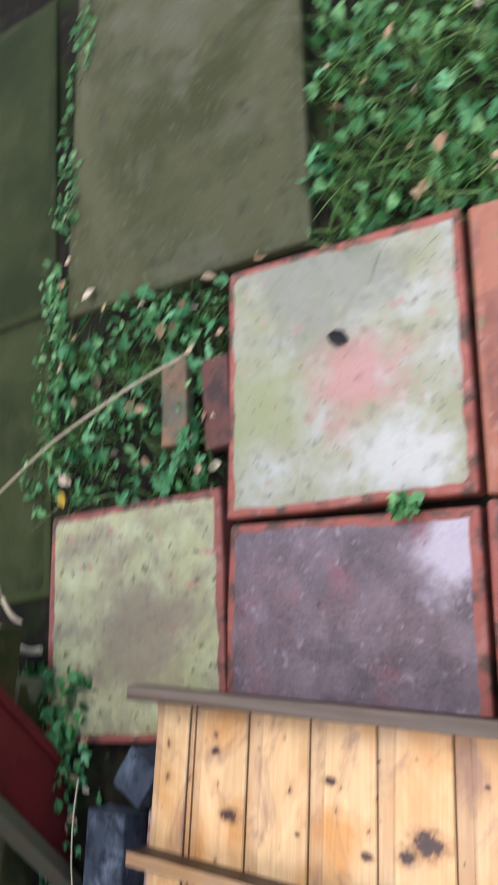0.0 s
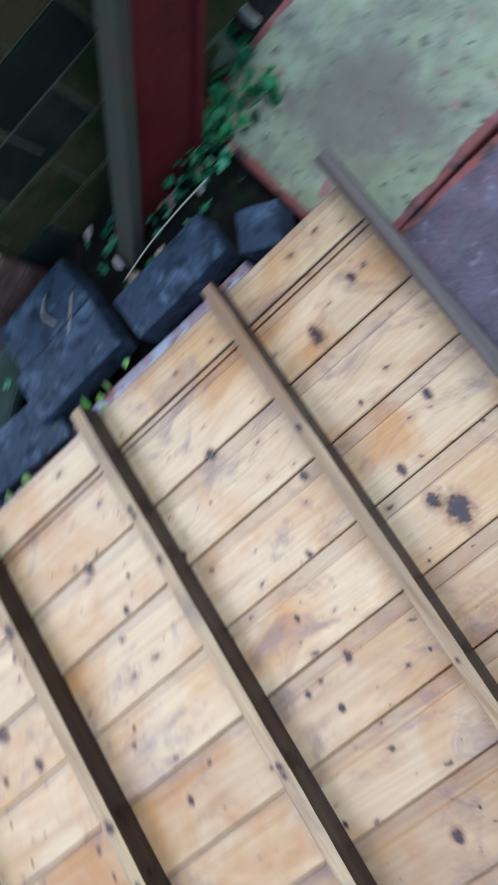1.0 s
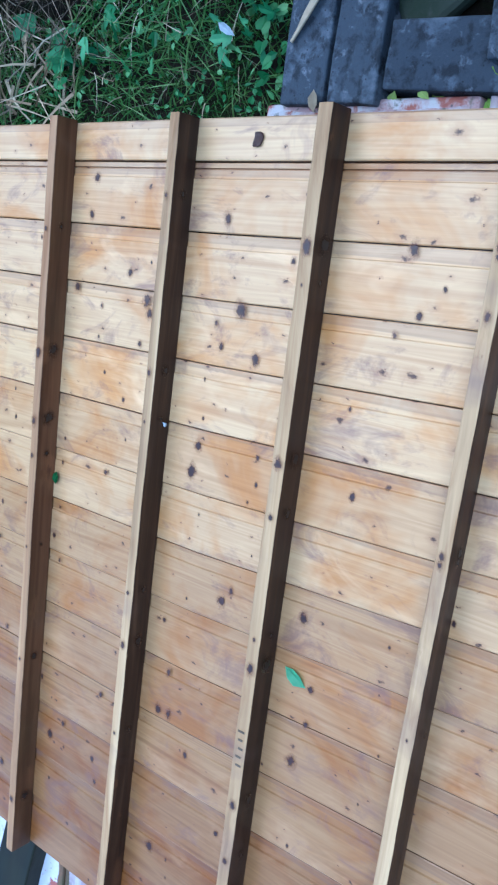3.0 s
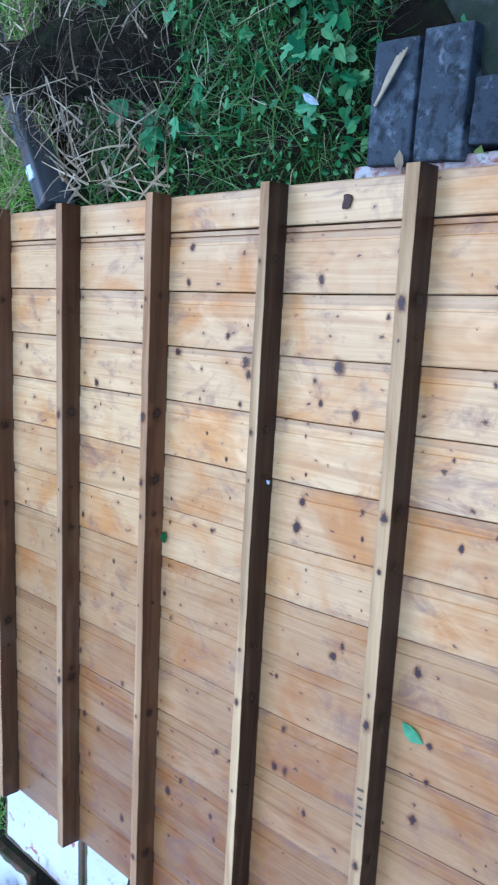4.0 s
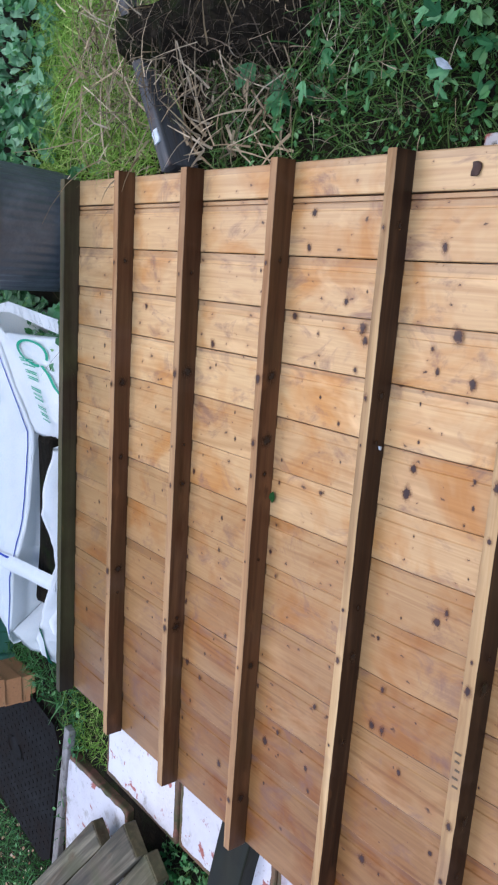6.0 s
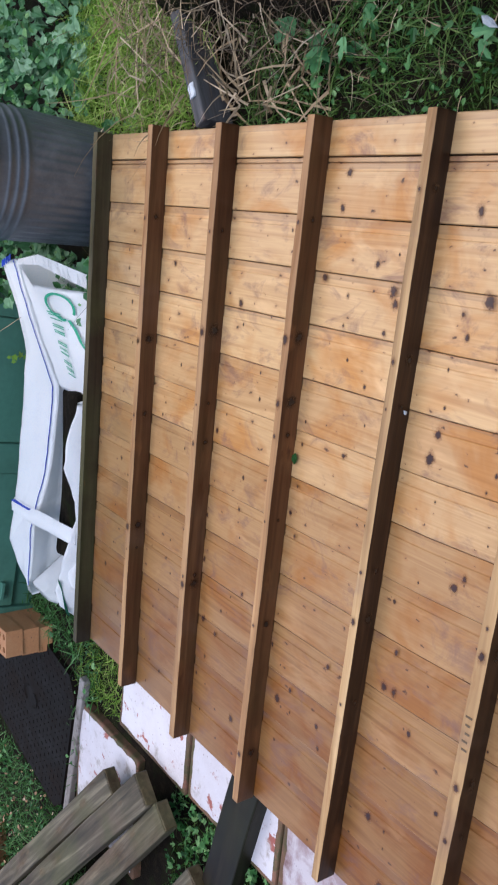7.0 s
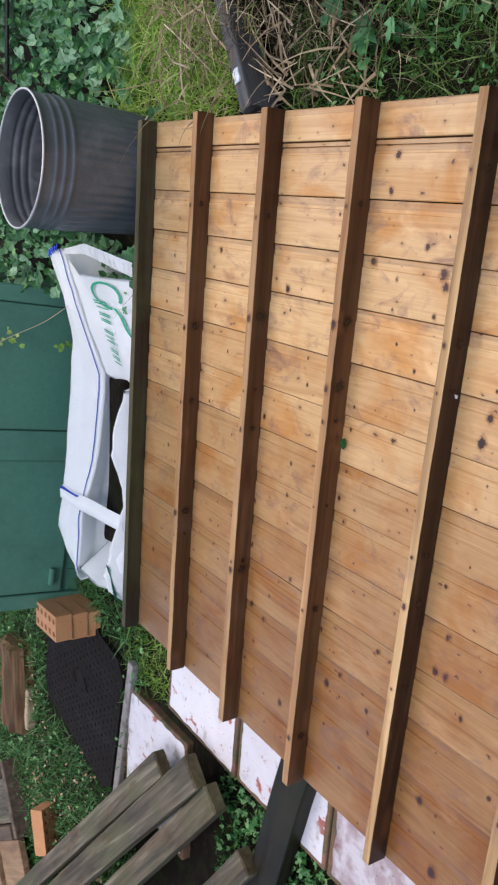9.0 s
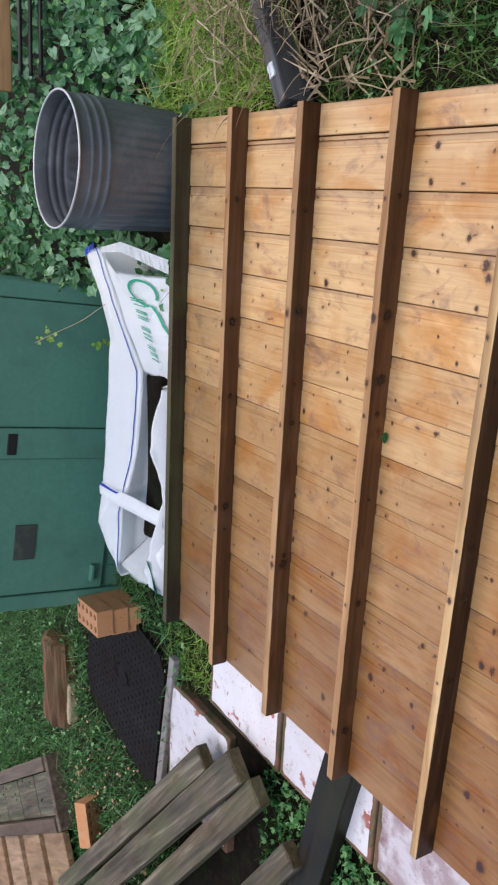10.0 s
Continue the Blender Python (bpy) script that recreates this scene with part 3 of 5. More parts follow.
def slab(x0, x1, y0, y1, z, mat, label, turn=0.0, group="garden slabs", thick=0.045, seed=1, tilt=(0, 0)):
    cx, cy = (x0 + x1) / 2, (y0 + y1) / 2
    w, d = abs(x1 - x0) / 2, abs(y1 - y0) / 2
    ob = empty("paving_slab", label, "paving slab", group, m=pose(cx, cy, z, tilt[0], tilt[1], turn))
    bm = box(-w - 0.003, w + 0.003, -d - 0.003, d + 0.003, -thick, 0.0, 0.006)
    worn(bm, 0.003, 14, seed)
    part("body", bm, M_SLABEDGE if mat in (M_SLAB_PALE, M_SLAB_PURPLE, M_SLAB_MOSS) else M_DIRTYEDGE if mat in (M_SLAB_WHITE, M_SLAB_PINK) else mat, ob)
    bm = bmesh.new()
    k = 26
    inset = 0.004
    vs = [[bm.verts.new(((-1 + 2 * i / k) * (w - inset), (-1 + 2 * j / k) * (d - inset), 0.0)) for i in range(k + 1)] for j in range(k + 1)]
    for j in range(k + 1):
        for i in range(k + 1):
            v = vs[j][i]
            edge = min(i, j, k - i, k - j)
            v.co.z = 0.0028 + 0.0012 * noise.noise(v.co * 14 + Vector((seed, 0, 0))) - (0.006 if edge == 0 else 0)
            if edge < 2:
                v.co += Vector((noise.noise(v.co * 30 + Vector((seed, 3, 0))), noise.noise(v.co * 30 + Vector((seed, 9, 0))), 0)) * 0.006
    for j in range(k):
        for i in range(k):
            bm.faces.new((vs[j][i], vs[j][i + 1], vs[j + 1][i + 1], vs[j + 1][i])).smooth = True
    part("face", bm, mat, ob, "worn top face")
    return ob


ZS = -0.12
def slab_at(cx, cy, w, d, z, mat, label, turn, seed):
    return slab(cx - w / 2, cx + w / 2, cy - d / 2, cy + d / 2, z, mat, label, turn, seed=seed)


slab_at(0.125, -1.21, 0.6, 0.86, ZS, M_SLAB_GREEN, "large green algae-stained concrete slab", 5, 2)
slab_at(0.70, -0.42, 0.6, 0.62, ZS - 0.005, M_SLAB_DARK, "dark green concrete slab beside weeds", 8, 3)
slab_at(0.79, -1.17, 0.6, 0.86, ZS - 0.005, M_SLAB_DARK, "dark green concrete slab with algae", 8, 4)
slab_at(-0.279, -0.548, 0.45, 0.47, ZS, M_SLAB_PALE, "pale worn paving slab with red edges", 3.5, 5)
slab_at(-0.306, -0.072, 0.445, 0.44, ZS, M_SLAB_PURPLE, "wet purple-grey paving slab with red edges", 2.5, 6)
slab_at(-0.745, -0.57, 0.45, 0.47, ZS, M_REDSLAB, "plain red paving slab", 3, 7)
slab_at(-0.765, -0.1, 0.445, 0.44, ZS, M_SLAB_PURPLE, "wet purple-grey paving slab with red edges", 2.5, 8)
slab_at(0.139, -0.117, 0.415, 0.43, ZS, M_SLAB_MOSS, "yellow-green mossy paving slab", 6, 9)
slab(-2.4, -1.955, 2.16, 2.6, ZS, M_SLAB_WHITE, "white paint-worn paving slab", 2, seed=10)
slab(-1.885, -1.44, 1.885, 2.3, ZS, M_SLAB_WHITE, "white paint-worn paving slab with red patches", -1, seed=11)
slab(-1.88, -1.43, 1.45, 1.87, ZS, M_SLAB_WHITE, "white paint-worn paving slab", 0, seed=12)
slab(-1.88, -1.43, 0.975, 1.435, ZS, M_SLAB_PINK, "pinkish-grey worn paving slab", 0, seed=13)
slab(-0.4, 0.046, 0.2, 0.64, -0.1, M_SLAB_UNDER, "red slab with white worn top beneath the panel", 0, seed=14)
slab(-0.4, 0.03, 0.66, 1.04, -0.1, M_SLAB_UNDER, "red slab with white worn top beneath the panel", 0, seed=15)

# ---- loose bricks ----


def brick(cx, cy, z, turn, mat, label, group, size=(0.2, 0.1, 0.06), seed=0, tilt=(0, 0)):
    x, y, h = size[0] / 2, size[1] / 2, size[2]
    bm = box(-x, x, -y, y, 0, h, 0.004)
    worn(bm, 0.0022, 25, seed)
    return single("brick", bm, mat, label, "brick", group, m=pose(cx, cy, z, tilt[0], tilt[1], turn))


BLUE = "blue-grey engineering brick lying beside the panel"
for i, (cx, cy, z, turn, sx, sy) in enumerate([
    (0.122, 0.955, -0.14, -2, 0.195, 0.086), (0.123, 0.86, -0.14, -3, 0.2, 0.088), (0.085, 0.71, -0.14, 86, 0.195, 0.1),
    (0.118, 0.535, -0.11, 92, 0.2, 0.1), (0.218, 0.53, -0.112, 94, 0.18, 0.098), (0.095, 0.302, -0.11, 91, 0.2, 0.085), (0.05, 0.142, -0.12, 60, 0.075, 0.07),
]):
    brick(cx, cy, z, turn, M_BLUEBRICK, BLUE, "blue bricks", (sx, sy, 0.06), i)

bm = box(-0.19, 0.17, -0.17, 0.13, -0.03, 0, 0.01)
worn(bm, 0.006, 9, 3)
single("concrete_pad", bm, M_CONCRETE, "damp grey-green concrete pad", "concrete pad", m=pose(0.34, 0.78, -0.105, 0, 0, 34))

# ---- boards behind the bricks ----


def plank(name, a, b, width, thick, mat, label, group="", category="plank", seed=0, roll=0.0):
    """A plank whose top face's middle line runs from a to b."""
    a, b = Vector(a), Vector(b)
    d = (b - a)
    ln = d.length
    yaw, rise = math.degrees(math.atan2(d.y, d.x)), math.degrees(math.asin(d.z / ln))
    bm = box(0, ln, -width / 2, width / 2, -thick, 0, min(0.004, thick / 5))
    bmesh.ops.subdivide_edges(bm, edges=[e for e in bm.edges if abs(e.verts[0].co.x - e.verts[1].co.x) > ln / 2], cuts=12)
    for v in bm.verts:
        v.co += noise.noise_vector(v.co * 6 + Vector((seed * 3.3, 0, 0))) * 0.003
    return single(name, bm, mat, label, category, group, m=Matrix.Translation(a) @ pose(0, 0, 0, 0, 0, yaw) @ pose(0, 0, 0, roll, -rise, 0))


def red_board():
    """A painted board propped aslant against the wall; its long edge is worn to bare wood."""
    up, along = Vector((0.09, -0.63, 0.77)).normalized(), Vector((0.24, -0.97, 0)).normalized()
    out = along.cross(up).normalized()
    if out.x > 0:
        out = -out
    foot = Vector((0.215, 0.372, -0.12))

    def slant(v0, v1, n0, n1, length):
        bm = box(0, 1, 0, 1, 0, 1, 0.0)
        for v in bm.verts:
            v.co = foot + up * (length * v.co.x) + along * (v0 + (v1 - v0) * v.co.y) + out * (n0 + (n1 - n0) * v.co.z)
        bmesh.ops.recalc_face_normals(bm, faces=bm.faces[:])
        bmesh.ops.bevel(bm, geom=bm.edges[:], offset=0.003, segments=2, affect="EDGES", profile=0.5)
        return bm

    ob = empty("red_board", "dark red painted board with worn grey edge against a wall", "board")
    part("painted_face", slant(0.036, 0.21, -0.02, 0.0, 1.25), M_REDPAINT, ob)
    part("raised_edge", slant(0.211, 0.235, -0.02, 0.008, 1.25), M_REDPAINT, ob)
    part("worn_edge", slant(0.0, 0.035, -0.02, 0.022, 1.25), M_REDWORN, ob, "bare grey weathered edge")


M_REDWORN = painted("worn_red_wood", (0.075, 0.068, 0.04), 0.85, (0.13, 0.05, 0.035), 0.6, 0.0, 14.0, 0.1)
red_board()

# ---- right of the panel ----
grey_plank = plank("grey_plank", (0.014, 1.96, -0.04), (0.62, 2.305, -0.04), 0.042, 0.09, M_BLUEGREY, "blue-grey weathered plank with a white paint mark", seed=9)
part("paint_mark", worn(box(0.07, 0.11, -0.012, 0.01, -0.002, 0.0035, 0.001), 0.006, 50, 4), M_FEATHER, grey_plank, "splash of white paint")

# ---- left of the panel ----


def old_timber(a, c, width, label, group, seed):
    """A sawn timber with its dark end grain showing."""
    ob = plank("old_timber", a, c, width, 0.045, M_GREY, label, group, "timber", seed)
    part("end_grain", worn(box(-0.005, 0.002, -width / 2 + 0.004, width / 2 - 0.004, -0.041, -0.004, 0.001), 0.0015, 60, seed), M_JBLACK, ob, "dark cracked end grain")
    return ob


def timber_stack():
    g = "old timbers stacked on the slabs"
    L = "weathered grey-brown timber lying on slabs"
    old_timber((-2.0, 2.185, -0.02), (-3.6, 3.5, 0.0), 0.085, L, g, 1)
    old_timber((-1.87, 1.95, 0.0), (-3.4, 3.17, 0.01), 0.105, L, g, 2)
    old_timber((-1.91, 1.86, -0.02), (-3.3, 2.88, -0.01), 0.088, L, g, 3)
    old_timber((-2.02, 1.7, -0.04), (-3.2, 2.45, -0.03), 0.08, "weathered grey timber lying low in weeds", g, 4)
    plank("dark_beam", (-1.3, 1.48, -0.0705), (-2.6, 1.77, -0.0705), 0.115, 0.05, M_BLACKTIMBER, "wet black beam propping the panel", "", "beam", 5)


timber_stack()


def manhole():
    ob = empty("manhole_cover", "black cast iron manhole cover among weeds", "manhole cover", m=pose(-2.145, 3.0, -0.1, 0, 0, -8))
    bm = bmesh.new()
    w, d, c = 0.31, 0.36, 0.06
    ring = [(-w + c, -d), (w - c, -d), (w, -d + c), (w, d - c), (w - c, d), (-w + c, d), (-w, d - c), (-w, -d + c)]
    top = [bm.verts.new((x, y, 0)) for x, y in ring]
    low = [bm.verts.new((x * 1.01, y * 1.01, -0.03)) for x, y in ring]
    bm.faces.new(top)
    for i in range(8):
        bm.faces.new((low[i], low[(i + 1) % 8], top[(i + 1) % 8], top[i]))
    part("lid", bm, M_IRON, ob)
    bm = bmesh.new()
    for j in range(22):
        for i in range(19):
            x, y = -w + 0.025 + i * 0.0315, -d + 0.025 + j * 0.032
            if abs(x) + abs(y) > w + d - c - 0.03 or x * x + y * y < 0.006:
                continue
            add_box(bm, x - 0.007, x + 0.007, y - 0.0025, y + 0.0025, 0, 0.0014, 0, 0, pose(x, y, 0, 0, 0, 45 if (i + j) % 2 else -45) @ Matrix.Translation((-x, -y, 0)))
    tagged(part("tread_pattern", bm, M_IRON, ob), kind="stuff")
    for s in (-1, 1):
        bm = bmesh.new()
        for i in range(14):
            a0, a1 = math.pi * (0.15 + 0.05 * i), math.pi * (0.15 + 0.05 * (i + 1))
            vs = [bm.verts.new((r * math.cos(a) * 0.6, s * r * math.sin(a), z)) for a in (a0, a1) for r, z in ((0.055, 0.001), (0.066, 0.005))]
            bm.faces.new((vs[0], vs[1], vs[3], vs[2]) if s < 0 else (vs[0], vs[2], vs[3], vs[1]))
        part("keyhole_rim", bm, M_IRON, ob)
    bm = bmesh.new()
    for x0, x1, y0, y1 in ((-w - 0.04, w + 0.04, -d - 0.045, -d - 0.006),):
        add_box(bm, x0, x1, y0, y1, -0.035, -0.006, 0.004)
    part("stone_edge", bm, M_KERB, ob, "pale stone edging strip")


manhole()


def holed_brick(m, group):
    """A clay brick with three rows of holes through its bed face."""
    bm = bmesh.new()
    nx, ny, w, d, h = 5, 2, 0.105, 0.051, 0.065
    holes = [(-w + (i + 0.5) * 2 * w / nx, -d + (j + 0.5) * 2 * d / ny) for i in range(nx) for j in range(ny)]
    cw, cd = w / nx, d / ny
    for x, y in holes:
        for z, flip in ((0, True), (h, False)):
            sq = [bm.verts.new((x + cw * sx, y + cd * sy, z)) for sx, sy in ((-1, -1), (0, -1), (1, -1), (1, 0), (1, 1), (0, 1), (-1, 1), (-1, 0))]
            ci = [bm.verts.new((x + 0.0125 * math.cos(a), y + 0.0125 * math.sin(a), z)) for a in [math.pi * (-0.75 + 0.25 * k) for k in range(8)]]
            for k in range(8):
                f = (sq[k], sq[(k + 1) % 8], ci[(k + 1) % 8], ci[k])
                bm.faces.new(f[::-1] if flip else f)
            if flip:
                under = ci
            else:
                for k in range(8):
                    bm.faces.new((ci[k], ci[(k + 1) % 8], under[(k + 1) % 8], under[k]))
    c = [bm.verts.new((sx * w, sy * d, z)) for z in (0, h) for sx, sy in ((-1, -1), (1, -1), (1, 1), (-1, 1))]
    for k in range(4):
        bm.faces.new((c[k], c[(k + 1) % 4], c[4 + (k + 1) % 4], c[4 + k]))
    return single("perforated_brick", bm, M_BUFF, "orange perforated clay brick among weeds", "brick", group, m=m)


for i in range(3):
    holed_brick(pose(-1.83 + 0.004 * i, 2.97 - 0.006 * i, -0.13 + 0.067 * i, 0, 0, 92 + 2 * i), "perforated bricks")
holed_brick(pose(-3.05, 3.24, -0.08, 60, 0, 200), "perforated bricks")



def rotten_log():
    """A split log: a ragged brown back with long furrows, and a pale cut side."""
    ob = empty("rotten_log", "rotten split brown log with a pale side in the grass", "log", m=Matrix.Translation((-2.33, 3.76, -0.11)) @ pose(0, 0, 0, 0, 0, 188))
    bm = bmesh.new()
    rings = []
    for i in range(25):
        x = 0.46 * i / 24
        ring = []
        for k in range(17):
            a = math.pi * k / 16
            r = 0.14 * (1 + 0.22 * noise.noise(Vector((x * 6, math.cos(a) * 3, 2))) + 0.16 * noise.noise(Vector((x * 3, math.cos(a) * 17, 7)))) * (0.75 if i in (0, 24) else 1)
            ring.append(bm.verts.new((x, r * math.cos(a), 0.75 * r * math.sin(a) - 0.01)))
        rings.append(ring)
    for lo, hi in zip(rings, rings[1:]):
        for k in range(16):
            bm.faces.new((lo[k], hi[k], hi[k + 1], lo[k + 1]))
    for ring in (rings[0], rings[-1][::-1]):
        bm.faces.new(ring)
    bmesh.ops.recalc_face_normals(bm, faces=bm.faces[:])
    part("bark", bm, M_ROTTEN, ob)
    part("split_side", worn(box(0.2, 0.42, 0.11, 0.142, -0.02, 0.03, 0.01), 0.012, 14, 3), M_STICK, ob, "pale split wood")


rotten_log()


def deck():
    ob = empty("timber_deck", "low weathered wooden deck with frame and boards", "decking", m=pose(-3.13, 3.88, -0.05, 0, 0, 128))
    for i in range(4):
        part("inner_board", box(0.02 + 0.4 * i, 0.405 + 0.4 * i, 0.05, 0.28, -0.05, -0.03, 0.003), M_GREY, ob)
    for i in range(4):
        bm = box(-0.06 + 0.5 * i, 0.43 + 0.5 * i, 0.36, 1.5, -0.035, 0, 0.004)
        for v in bm.verts:
            v.co.z -= 0.05 * (v.co.x + 0.06 - 0.5 * i)
        part("deck_board", bm, M_DECK, ob)
    part("frame_rail", box(-0.03, 1.6, -0.03, 0.045, -0.08, 0.02, 0.004), M_JGREY, ob)
    part("frame_rail", box(-0.03, 1.6, 0.285, 0.355, -0.08, 0.02, 0.004), M_JGREY, ob)
    part("end_rail", box(-0.085, -0.033, -0.03, 0.355, -0.08, 0.01, 0.004), M_JGREY, ob)


deck()

# ---- bin ----


def dustbin():
    ob = empty("metal_dustbin", "open galvanised steel dustbin with ribbed sides", "dustbin", m=pose(-0.147, 2.645, -0.14, 0, 2, 0))
    n = 336
    prof = [(0.0, 0.176), (0.01, 0.18), (0.315, 0.1905)]
    for z in (0.335, 0.361, 0.387):
        prof += [(z - 0.009, 0.191), (z - 0.005, 0.1925), (z, 0.195), (z + 0.005, 0.1925), (z + 0.009, 0.1912)]
    prof += [(0.42, 0.1945), (0.43, 0.196)]

    def wall(sign, thick):
        bm = bmesh.new()
        rows = []
        for z, r in prof:
            flute = 0.0022 if 0.03 < z < 0.3 else 0.0
            rows.append([bm.verts.new(((r - thick + flute * math.cos(42 * a)) * math.cos(a), (r - thick + flute * math.cos(42 * a)) * math.sin(a), z)) for a in [2 * math.pi * k / n for k in range(n)]])
        # finer steps between the foot and the rings keep the flutes even
        for lo, hi in zip(rows, rows[1:]):
            for k in range(n):
                f = (lo[k], lo[(k + 1) % n], hi[(k + 1) % n], hi[k])
                bm.faces.new(f if sign > 0 else f[::-1]).smooth = True
        return bm

    prof[2:2] = [(0.029, 0.181), (0.045, 0.1815), (0.12, 0.184), (0.2, 0.1865), (0.295, 0.19)]
    part("outer_wall", wall(1, 0.0), M_GALV, ob)
    part("inner_wall", wall(-1, 0.0025), M_GALVIN, ob, "dull zinc-coated inside")
    bm = bmesh.new()
    bmesh.ops.create_circle(bm, cap_ends=True, radius=0.18, segments=48, matrix=Matrix.Translation((0, 0, 0.012)))
    part("bottom", bm, M_GALV, ob)
    bm = bmesh.new()
    rings = [[bm.verts.new(((0.1965 + 0.0036 * math.cos(b)) * math.cos(a), (0.1965 + 0.0036 * math.cos(b)) * math.sin(a), 0.43 + 0.0036 * math.sin(b))) for b in [math.pi * k / 4 for k in range(8)]] for a in [2 * math.pi * k / 64 for k in range(64)]]
    for i in range(64):
        for k in range(8):
            bm.faces.new((rings[i][k], rings[(i + 1) % 64][k], rings[(i + 1) % 64][(k + 1) % 8], rings[i][(k + 1) % 8])).smooth = True
    part("rolled_rim", bm, M_RIM, ob, "bright rolled rim")
    return ob


dustbin()

# ---- green shed ----


def shed():
    ob = empty("green_metal_shed", "dark green painted metal garden shed leaning a little, double doors", "shed", m=pose(-1.2, 3.05, -0.13, 0, 6, 0))
    w = 0.625
    part("wall", box(-w, w, 0.03, 0.9, -0.09, 1.7, 0.004), M_GREENPAINT, ob)
    for x0, x1 in ((-w + 0.06, -0.02), (0.1, w - 0.06)):
        d = part("door", box(x0, x1, 0.012, 0.028, 0.04, 1.6, 0.004), M_GREENPAINT, ob)
    part("door_strip", box(-0.018, 0.098, 0.0, 0.026, 0.03, 1.6, 0.005), M_GREENPAINT, ob)
    part("corner_post", box(-w - 0.004, -w + 0.056, 0.004, 0.05, -0.09, 1.7, 0.006), M_GREENPAINT, ob)
    part("corner_post", box(w - 0.056, w + 0.004, 0.004, 0.05, -0.09, 1.7, 0.006), M_GREENPAINT, ob)
    part("handle_slot", box(-0.002, 0.078, -0.004, 0.004, 0.44, 0.475, 0.003), M_DARK, ob, "black handle recess")
    part("plate", box(-0.42, -0.28, 0.006, 0.0115, 0.335, 0.415, 0.001), M_RUST, ob, "rusty worn plate")
    part("bracket", box(-0.53, -0.46, -0.012, 0.0115, 0.085, 0.1, 0.003), M_GREENPAINT, ob)


shed()

# ---- builder's bag ----


def sheet(bm, rows, thick=0.003):
    """A cloth sheet through rows of points, with thickness."""
    a = [[bm.verts.new(p) for p in r] for r in rows]
    fs = []
    for lo, hi in zip(a, a[1:]):
        for k in range(len(lo) - 1):
            f = bm.faces.new((lo[k], lo[k + 1], hi[k + 1], hi[k]))
            f.smooth = True
            fs.append(f)
    bmesh.ops.solidify(bm, geom=fs, thickness=thick)
    return bm


def lerp_rows(keys, n, wobble, seed, smooth=True):
    """Rows of points spread along curves given by a few posts."""
    out = []
    for row in keys:
        pts = []
        for i in range(n + 1):
            u = i / n * (len(row) - 1)
            k = min(int(u), len(row) - 2)
            f = u - k
            if smooth:
                a, b, c, d = (Vector(row[max(0, min(len(row) - 1, k + j))]) for j in (-1, 0, 1, 2))
                p = b + ((c - a) * f + (2 * a - 5 * b + 4 * c - d) * f * f + (3 * b - a - 3 * c + d) * f**3) * 0.5
                pts.append(p + noise.noise_vector(p * 9 + Vector((seed, 0, 0))) * wobble)
                continue
            p = Vector(row[k]).lerp(Vector(row[k + 1]), f)
            pts.append(p + noise.noise_vector(p * 9 + Vector((seed, 0, 0))) * wobble)
        out.append(pts)
    return out


def crumple(rows, k, amount, seed):
    """Finer rows between the given ones, with creases."""
    out = []
    for lo, hi in zip(rows, rows[1:]):
        out += [[a.lerp(c, j / k) for a, c in zip(lo, hi)] for j in range(k)]
    out.append(rows[-1])
    for r in out:
        for p in r:
            fold = abs(noise.noise(p * 7 + Vector((seed, 0, 0)))) + 0.5 * abs(noise.noise(p * 17 + Vector((0, seed, 0))))
            p += Vector((0, -0.35, 1)) * amount * (fold - 0.4)
    return out


